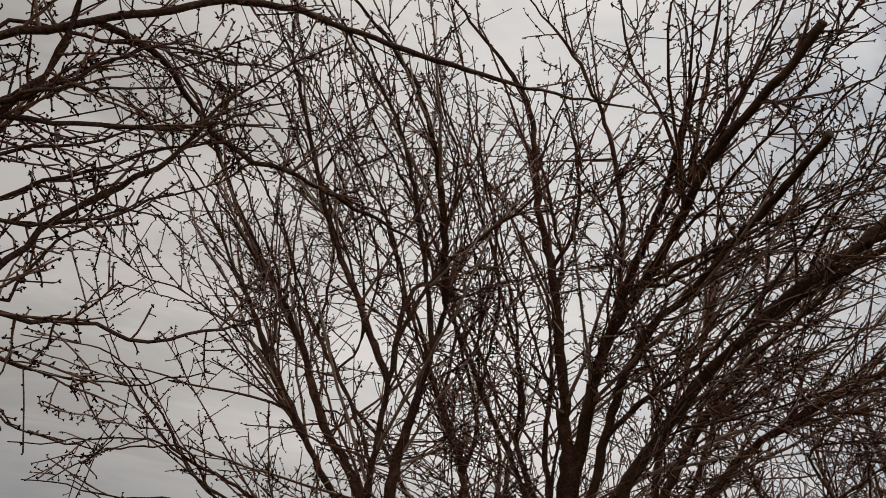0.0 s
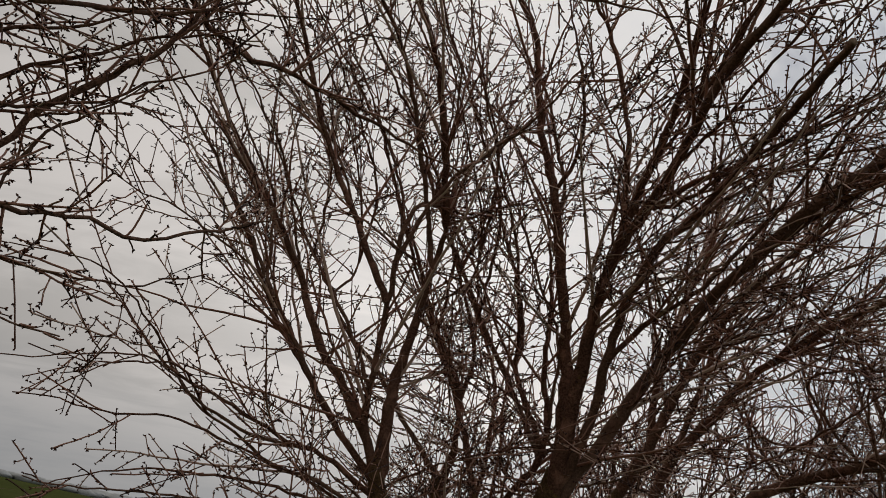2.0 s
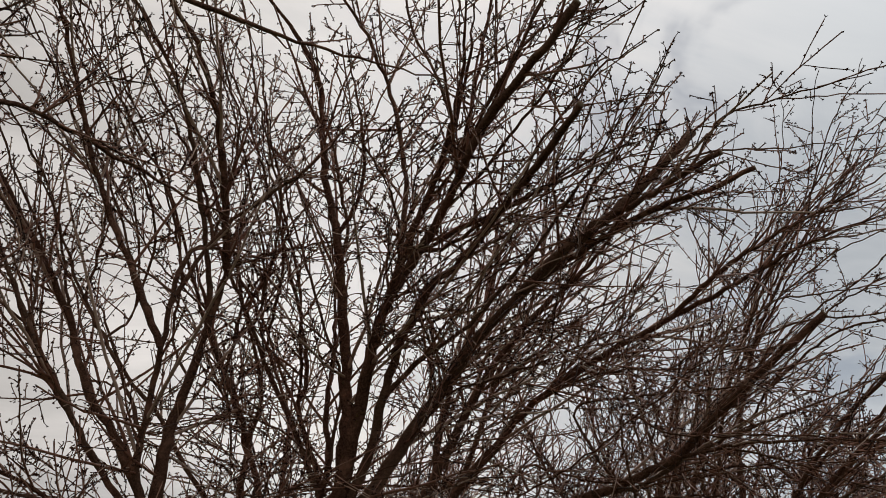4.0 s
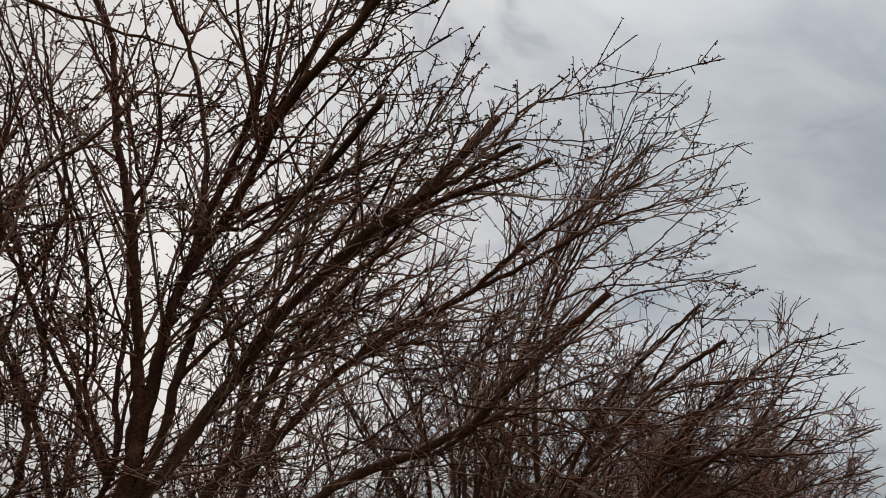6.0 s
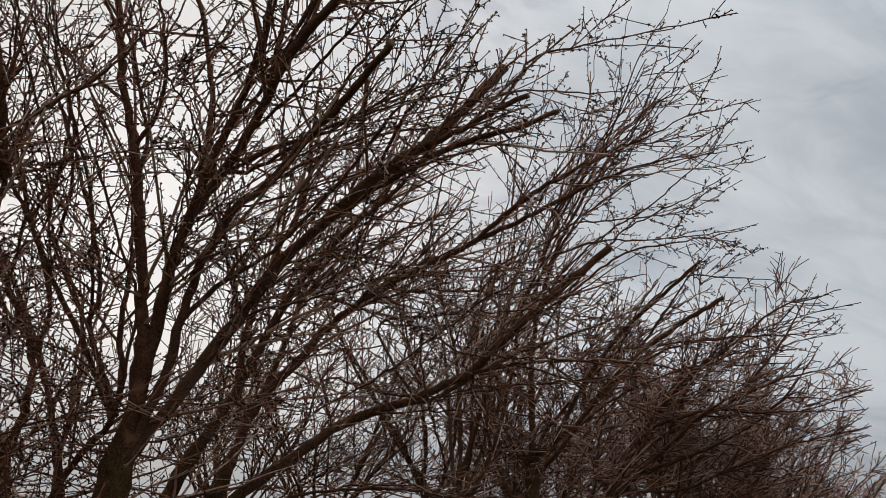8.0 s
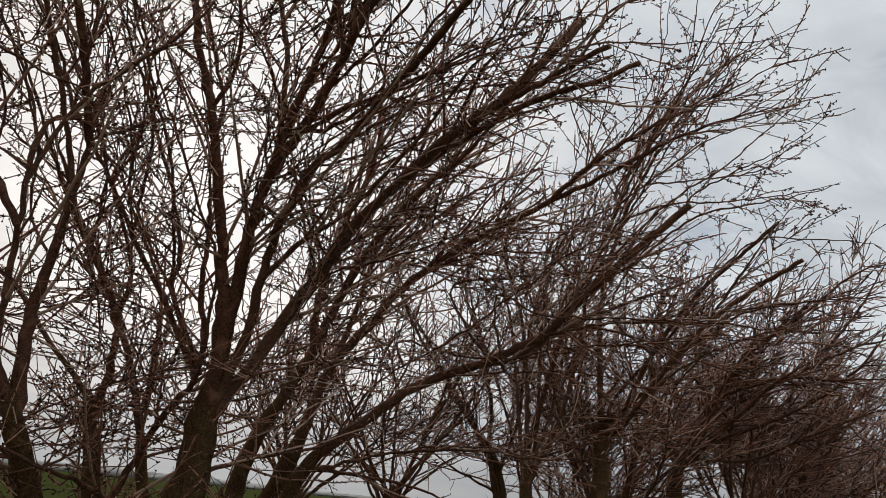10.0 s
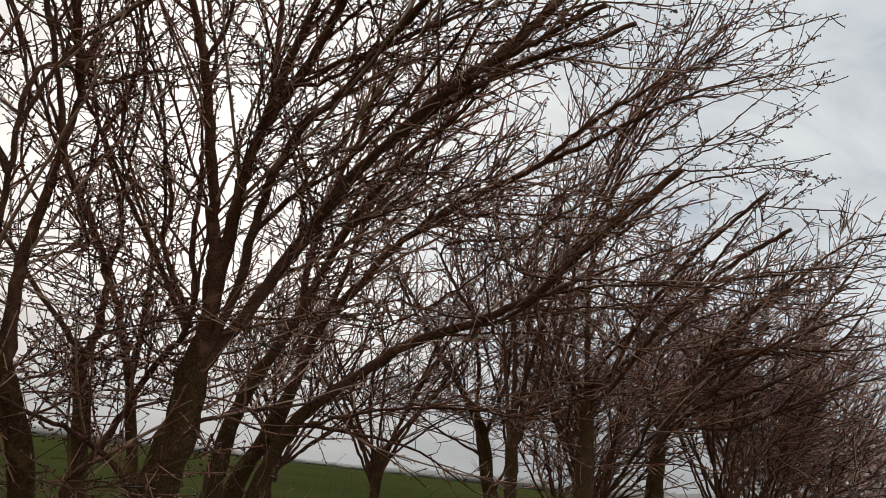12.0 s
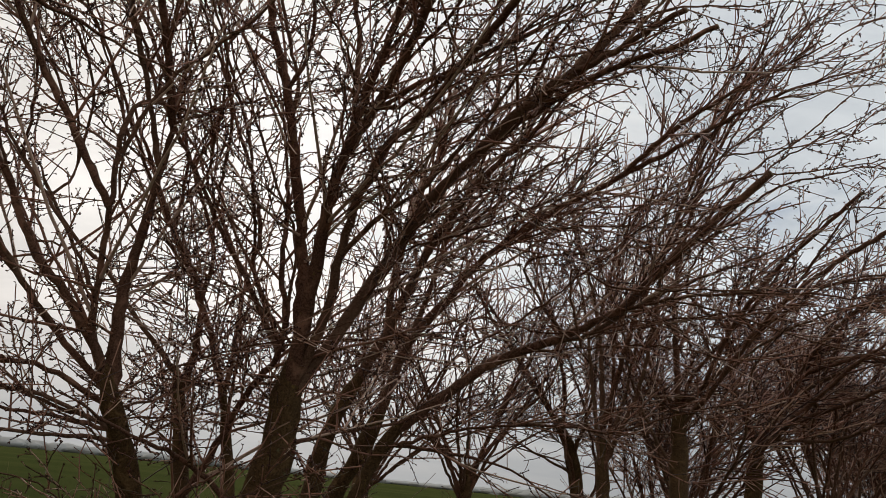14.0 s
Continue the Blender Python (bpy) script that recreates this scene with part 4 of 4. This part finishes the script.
tree_c = Tree("thin bare plum stem behind the stouter trunks", (0.22, 7.24), 6, near=False, density=0.6)
trunk(tree_c, 0.069, 0.055, (0.20, 7.24, 0.98), (0.14, 7.26, 1.32), (0.04, 7.26, 1.78), (-0.06, 7.13, 2.19))
limb(tree_c, 0.050, 0.018, (-0.05, 7.14, 2.14), (-0.20, 7.09, 2.55), (-0.44, 7.09, 3.06), (-0.74, 7.04, 3.56), (-1.12, 6.91, 4.12))
limb(tree_c, 0.035, 0.013, (-0.05, 7.14, 2.19), (-0.02, 7.08, 2.62), (-0.09, 7.07, 3.21), (-0.47, 6.96, 3.90), (-0.73, 6.84, 4.44))
low_shoots(tree_c, 4, low=1.1)

tree_j = Tree("bare plum tree with pruned limbs and long shoots", (4.63, 7.81), 7, near=True, density=0.46, spread=0.68, pull=(0.06, -0.06, 0.02), bud=0.024, stout=1.5, reach=0.42)
trunk(tree_j, 0.128, 0.108, (4.63, 7.81, 1.20), (4.64, 7.81, 1.81), (4.60, 7.75, 2.74))
limb(tree_j, 0.056, 0.019, (4.60, 7.76, 2.68), (4.51, 7.69, 3.33), (4.44, 7.54, 4.04), (4.44, 7.09, 4.87), (4.55, 6.54, 5.50), (4.69, 6.00, 5.96))
limb(tree_j, 0.039, 0.013, (4.71, 7.68, 2.80), (4.89, 7.00, 3.19), (4.99, 6.42, 3.64), (4.99, 5.87, 4.05), (4.98, 5.48, 4.30))
limb(tree_j, 0.035, 0.013, (4.62, 7.77, 2.50), (4.40, 8.04, 3.11), (4.26, 8.19, 3.76), (4.30, 8.17, 4.51), (4.34, 8.02, 5.39))
limb(tree_j, 0.034, 0.024, (4.54, 7.17, 2.81), (4.59, 6.83, 3.26), (4.71, 6.40, 3.72), (4.90, 6.01, 4.07), (5.10, 5.59, 4.40), cut=True)
limb(tree_j, 0.036, 0.026, (4.51, 7.22, 2.58), (4.65, 6.70, 3.11), (4.77, 6.30, 3.46), (5.00, 5.90, 3.78), (5.26, 5.46, 4.05), cut=True)
limb(tree_j, 0.024, 0.008, (4.13, 7.09, 4.16), (4.16, 6.58, 4.82), (4.30, 5.95, 5.61), (4.26, 5.41, 6.21), (4.28, 4.97, 6.53))
limb(tree_j, 0.024, 0.008, (3.89, 7.35, 3.68), (4.15, 6.55, 4.63), (4.27, 5.90, 5.28), (4.44, 5.31, 5.78), (4.61, 4.95, 5.88))
limb(tree_j, 0.022, 0.008, (4.12, 7.06, 3.90), (4.38, 6.28, 4.65), (4.64, 5.70, 4.92), (4.79, 5.30, 5.16), (4.87, 4.98, 5.32))
limb(tree_j, 0.022, 0.008, (4.24, 7.03, 3.79), (4.46, 6.11, 4.61), (4.64, 5.62, 4.81), (4.82, 5.28, 4.92), (4.94, 4.95, 5.04))
limb(tree_j, 0.018, 0.007, (3.23, 6.41, 4.06), (3.66, 5.81, 4.42), (4.02, 5.27, 4.79), (4.23, 4.92, 4.89), (4.40, 4.62, 4.93))
limb(tree_j, 0.020, 0.008, (4.29, 6.67, 4.08), (4.57, 6.08, 4.51), (4.95, 5.62, 4.59), (5.25, 5.20, 4.63))
limb(tree_j, 0.019, 0.008, (4.42, 6.56, 3.34), (4.93, 5.90, 3.58), (5.33, 5.39, 3.67), (5.77, 4.80, 3.67))
limb(tree_j, 0.026, 0.012, (4.38, 7.89, 2.32), (4.10, 7.87, 2.84), (3.90, 7.75, 3.42), (3.56, 7.72, 4.12), (3.38, 7.59, 4.71))
limb(tree_j, 0.031, 0.013, (4.50, 7.81, 2.58), (4.60, 7.47, 2.93), (4.78, 7.05, 3.36), (4.91, 6.60, 3.76), (5.00, 6.25, 4.23))
limb(tree_j, 0.026, 0.011, (4.64, 7.74, 2.47), (4.76, 7.27, 2.87), (4.98, 6.69, 3.25), (5.30, 6.13, 3.48), (5.74, 5.57, 3.59))
limb(tree_j, 0.016, 0.006, (4.13, 6.57, 4.56), (4.33, 6.16, 4.62), (4.66, 5.81, 4.60), (4.95, 5.45, 4.59), (5.18, 5.08, 4.60))
limb(tree_j, 0.016, 0.006, (4.74, 6.36, 4.09), (5.00, 5.83, 4.26), (5.24, 5.49, 4.26), (5.56, 5.08, 4.17))
limb(tree_j, 0.016, 0.006, (3.71, 6.06, 4.62), (3.84, 5.54, 5.14), (3.93, 5.14, 5.46), (4.05, 4.72, 5.70), (4.10, 4.49, 5.83))
limb(tree_j, 0.014, 0.006, (3.80, 5.97, 4.72), (3.94, 5.33, 5.22), (4.03, 5.03, 5.38), (4.06, 4.74, 5.55), (4.09, 4.46, 5.69))
limb(tree_j, 0.014, 0.006, (3.73, 5.96, 4.82), (3.85, 5.50, 5.14), (3.97, 5.11, 5.32), (4.06, 4.83, 5.43), (4.18, 4.59, 5.44))
limb(tree_j, 0.011, 0.005, (3.05, 5.82, 5.28), (3.45, 5.39, 5.36), (3.75, 5.04, 5.37), (4.01, 4.76, 5.33), (4.17, 4.55, 5.30))
limb(tree_j, 0.012, 0.005, (4.07, 5.62, 4.55), (4.27, 5.31, 4.57), (4.42, 5.07, 4.57), (4.52, 4.85, 4.59), (4.59, 4.61, 4.67))
limb(tree_j, 0.012, 0.005, (3.76, 5.60, 4.98), (3.90, 5.26, 5.13), (4.04, 5.05, 5.12), (4.21, 4.79, 5.11), (4.33, 4.55, 5.12))
limb(tree_j, 0.014, 0.006, (3.61, 6.44, 4.43), (3.64, 6.17, 4.76), (3.68, 5.87, 5.07), (3.71, 5.57, 5.35), (3.66, 5.26, 5.65), (3.51, 4.95, 5.98))
limb(tree_j, 0.012, 0.005, (3.42, 6.49, 4.53), (3.48, 6.21, 4.86), (3.46, 5.96, 5.17), (3.39, 5.65, 5.54), (3.26, 5.27, 5.94))
limb(tree_j, 0.012, 0.005, (3.83, 6.02, 4.57), (3.84, 5.69, 4.97), (3.89, 5.38, 5.26), (3.81, 5.08, 5.60), (3.64, 4.69, 6.01))
low_shoots(tree_j, 6)

tree_i = Tree("upright bare plum tree in a dense row", (3.97, 8.16), 8, near=False, density=0.56, pull=(0.16, -0.1, 0.0), bare=0.3)
trunk(tree_i, 0.096, 0.083, (3.97, 8.16, 1.18), (3.96, 8.18, 1.74), (3.92, 8.16, 2.33))
limb(tree_i, 0.048, 0.015, (3.92, 8.17, 2.27), (3.85, 8.10, 3.05), (3.68, 8.01, 3.77), (3.42, 7.94, 4.36), (3.17, 7.76, 5.06))
limb(tree_i, 0.044, 0.014, (3.92, 8.17, 2.27), (3.94, 7.86, 2.91), (3.98, 7.42, 3.69), (4.06, 6.89, 4.42), (4.05, 6.28, 5.15), (4.00, 5.73, 5.64))
limb(tree_i, 0.039, 0.013, (3.94, 8.17, 2.09), (4.09, 7.69, 2.73), (4.07, 7.33, 3.45), (3.97, 6.95, 4.06), (3.97, 6.25, 4.83), (4.03, 5.62, 5.36), (4.02, 5.04, 5.75))
limb(tree_i, 0.039, 0.015, (3.92, 8.14, 1.74), (3.83, 8.15, 2.45), (3.71, 8.11, 3.12), (3.55, 8.04, 3.79), (3.19, 7.92, 4.63))
limb(tree_i, 0.033, 0.012, (4.03, 8.09, 1.75), (3.98, 8.06, 2.59), (3.89, 7.89, 3.31), (3.80, 7.64, 4.02), (3.79, 7.29, 4.70), (3.73, 6.88, 5.40))
limb(tree_i, 0.024, 0.010, (3.95, 8.11, 2.22), (4.07, 7.88, 2.83), (4.08, 7.60, 3.67), (4.01, 7.29, 4.42), (4.09, 6.87, 5.03))
low_shoots(tree_i, 4)

tree_h = Tree("bare plum tree with a dark forked trunk", (4.3, 9.1), 9, near=False, density=0.76, twig=SHADED_RED_TWIG, bare=0.34)
trunk(tree_h, 0.113, 0.092, (4.25, 9.14, 1.11), (4.14, 9.20, 1.59), (4.01, 9.24, 2.18), (3.84, 9.28, 2.50))
limb(tree_h, 0.044, 0.014, (3.87, 9.27, 2.47), (3.51, 9.35, 2.95), (3.04, 9.41, 3.53), (2.70, 9.39, 4.05), (2.31, 9.29, 4.71))
limb(tree_h, 0.044, 0.014, (3.98, 9.24, 2.24), (3.90, 9.21, 2.84), (3.73, 9.16, 3.51), (3.40, 9.11, 4.25), (3.12, 8.91, 5.11))
limb(tree_h, 0.039, 0.014, (4.02, 9.23, 2.18), (4.14, 8.90, 2.78), (4.03, 8.59, 3.53), (4.00, 8.15, 4.32), (3.84, 7.73, 4.98))
limb(tree_h, 0.036, 0.014, (4.04, 9.17, 1.72), (3.81, 9.14, 2.36), (3.39, 9.13, 2.91), (3.01, 9.06, 3.47), (2.49, 8.96, 4.07))
limb(tree_h, 0.029, 0.012, (4.09, 9.15, 1.73), (3.89, 9.11, 2.23), (3.52, 9.09, 2.86), (3.12, 9.03, 3.42), (2.61, 9.01, 3.75))
limb(tree_h, 0.029, 0.012, (4.30, 9.06, 1.88), (3.98, 8.92, 2.77), (3.63, 8.75, 3.38), (3.31, 8.62, 4.00), (3.07, 8.37, 4.73))
limb(tree_h, 0.024, 0.010, (3.89, 9.23, 1.90), (3.48, 9.37, 2.13), (3.13, 9.48, 2.36), (2.64, 9.60, 2.52))
low_shoots(tree_h, 5)

tree_k = Tree("dense bare plum tree with spreading reddish twigs", (6.35, 9.08), 10, near=False, density=0.95, spread=0.72, pull=(0.20, -0.1, -0.03), slim=0.0050, twig=SHADED_RED_TWIG, stout=1.6, bare=0.36)
trunk(tree_k, 0.156, 0.117, (6.37, 9.07, 1.28), (6.40, 9.05, 1.81), (6.42, 8.99, 2.56))
limb(tree_k, 0.078, 0.023, (6.41, 9.01, 2.49), (6.16, 9.08, 3.17), (6.03, 9.00, 3.95), (6.10, 8.71, 4.73))
limb(tree_k, 0.078, 0.021, (6.42, 8.99, 2.52), (6.52, 8.45, 3.16), (6.62, 7.86, 3.71), (6.75, 7.20, 4.13))
limb(tree_k, 0.070, 0.021, (6.42, 9.01, 2.35), (6.56, 8.22, 2.87), (6.74, 7.58, 3.35), (6.90, 7.08, 3.62))
limb(tree_k, 0.055, 0.014, (6.59, 8.80, 3.14), (6.86, 8.08, 3.81), (7.11, 7.32, 4.28), (7.25, 6.79, 4.61), (7.34, 6.38, 4.63))
limb(tree_k, 0.047, 0.014, (6.82, 8.64, 3.01), (7.24, 7.82, 3.54), (7.48, 7.12, 3.82), (7.73, 6.52, 3.93))
limb(tree_k, 0.035, 0.013, (5.45, 7.94, 3.89), (5.84, 7.38, 4.02), (6.37, 6.78, 4.10), (6.83, 6.19, 4.11))
limb(tree_k, 0.037, 0.014, (6.37, 8.30, 3.30), (6.79, 7.56, 3.42), (7.11, 7.00, 3.39), (7.54, 6.40, 3.40))
limb(tree_k, 0.038, 0.014, (6.70, 8.51, 2.78), (7.20, 7.66, 3.14), (7.47, 7.02, 3.59), (7.58, 6.61, 4.07))
limb(tree_k, 0.035, 0.014, (7.04, 8.40, 2.54), (7.33, 7.72, 2.82), (7.62, 7.12, 3.08), (7.80, 6.61, 3.20))
limb(tree_k, 0.025, 0.011, (6.98, 7.02, 3.78), (7.18, 6.70, 4.15), (7.25, 6.51, 4.46), (7.29, 6.38, 4.67))
low_shoots(tree_k, 8, long=(0.4, 0.9))

def far_tree(x, y, tall, seed, label, density=0.85, low_limbs=True, clear=0.6):
    """A tree further along the row, of the same habit."""
    rng = np.random.default_rng(seed)
    tree = Tree(label, (x, y), seed, near=False, density=density, pull=(0.15, -0.12, 0.0), slim=0.0050 + 0.0003 * max(0.0, math.hypot(x, y) - 9), twig=SHADED_RED_TWIG, stout=1.35, bare=0.28)
    low = float(ground_height(x, y))
    fork = low + clear + rng.uniform(0.0, 0.4)
    trunk(tree, 0.10, 0.075, (x, y, low + 0.25), (x + rng.normal() * 0.05, y, low + 0.7), (x + rng.normal() * 0.1, y + rng.normal() * 0.1, fork))
    for n in range(17):
        turn = n * 2.4 + rng.uniform(-0.4, 0.4)
        out = rng.uniform(0.9, 2.3)
        top = low + tall * (rng.uniform(0.62, 1.0) if n % 3 or not low_limbs else rng.uniform(0.36, 0.58)) * (1 - 0.1 * out)
        way = np.array([math.cos(turn), math.sin(turn)])
        spots = [(x, y, fork - rng.uniform(0, 0.5))]
        for s in (0.35, 0.7, 1.0):
            sway = rng.normal(size=2) * 0.12
            spots.append((x + way[0] * out * s**0.8 + sway[0], y + way[1] * out * s**0.8 + sway[1], fork + (top - fork) * s))
        limb(tree, rng.uniform(0.022, 0.040), 0.008, *spots)


far_tree(1.65, 9.5, 5.0, 37, "bare plum tree behind the front row", density=0.5, low_limbs=False, clear=1.4)
far_tree(2.75, 9.3, 5.1, 39, "bare plum tree in the dense row", density=0.42, low_limbs=False, clear=1.4)
far_tree(5.4, 8.9, 5.0, 38, "bare plum tree in the dense row", density=0.75, low_limbs=False)
far_tree(6.0, 10.6, 5.7, 35, "bare plum tree behind the front row", density=0.7)
far_tree(7.6, 9.3, 5.5, 31, "bare plum tree further along the row", density=0.85, low_limbs=False)
far_tree(9.0, 10.4, 5.6, 36, "bare plum tree further along the row", density=1.1, low_limbs=False)
far_tree(10.6, 11.3, 5.4, 32, "bare plum tree further along the row", density=1.1)
far_tree(13.4, 12.9, 4.85, 33, "bare plum tree further along the row", density=0.7)
far_tree(17.5, 15.4, 4.6, 34, "bare plum tree further along the row", density=0.7)


# ---- undergrowth ----
def build_grass():
    """Tall dry and green grass on the bank, leaning every way."""
    rng = np.random.default_rng(77)
    count = 3000
    x = rng.uniform(-5.5, 12.0, count)
    y = 5.4 + 0.5 * x + rng.normal(size=count) * 1.5
    keep = np.hypot(x, y) > 2.4
    x, y = x[keep], y[keep]
    count = len(x)
    tall = rng.uniform(0.2, 0.7, count) * (1 + 0.35 * (rng.random(count) > 0.9))
    foot = np.stack([x, y, ground_height(x, y) - 0.02], 1)
    lean = rng.normal(size=(count, 2)) * 0.45
    s = np.linspace(0, 1, 4)
    path = foot[:, None] + tall[:, None, None] * np.stack([lean[:, :1] * s**2, lean[:, 1:] * s**2, s - 0.28 * s**2 * np.hypot(lean[:, :1], lean[:, 1:])], -1)
    radius = rng.uniform(0.0016, 0.0034, (count, 1)) * (1 - 0.8 * s)
    ob = new("tall_grass", mesh_from_arrays("tall_grass", *tubes(path, radius, 3), BLADES))
    tagged(ob, "tall dry and green grass under the trees", "grass", kind="stuff")


build_grass()


def build_suckers():
    """Thin arching stalks and bramble stems round the feet of the trees."""
    rng = np.random.default_rng(78)
    count = 170
    x = rng.uniform(-3.5, 9.5, count)
    y = 5.0 + 0.5 * x + rng.normal(size=count) * 0.8
    foot = np.stack([x, y, ground_height(x, y) - 0.02], 1)
    turn = rng.uniform(0, 2 * np.pi, count)
    tall = rng.uniform(0.35, 0.85, count)
    out = rng.uniform(0.15, 0.9, count)
    s = np.linspace(0, 1, 9)
    rise = np.sin(s * rng.uniform(1.5, 2.4, (count, 1)))
    path = foot[:, None] + np.stack([np.cos(turn)[:, None] * out[:, None] * s**1.3, np.sin(turn)[:, None] * out[:, None] * s**1.3, tall[:, None] * rise], -1)
    path[:, 1:] += np.cumsum(rng.normal(size=(count, 8, 3)) * 0.012, 1)
    radius = rng.uniform(0.002, 0.0045, (count, 1)) * (1 - 0.6 * s)
    side = sprout(rng, path, radius, 0.2, 6, 0.3, (0.1, 0.4), (25, 60), 0.1, 0.4, (0.001, 0.002), 5)
    pieces = [tubes(path, radius, 4), tubes(*side[:2], 3)]
    ob = new("bramble_stalks", mesh_from_arrays("bramble_stalks", *joined(pieces), STALKS))
    tagged(ob, "pale dry arching stalks among the trunks", "undergrowth", kind="stuff")


m, n = material("dry_stalks")
each = n.add("ShaderNodeNewGeometry").outputs["Random Per Island"]
finish(n, n.mix(each, (0.10, 0.07, 0.045, 1), (0.32, 0.25, 0.16, 1)), 0.8)
STALKS = m
build_suckers()
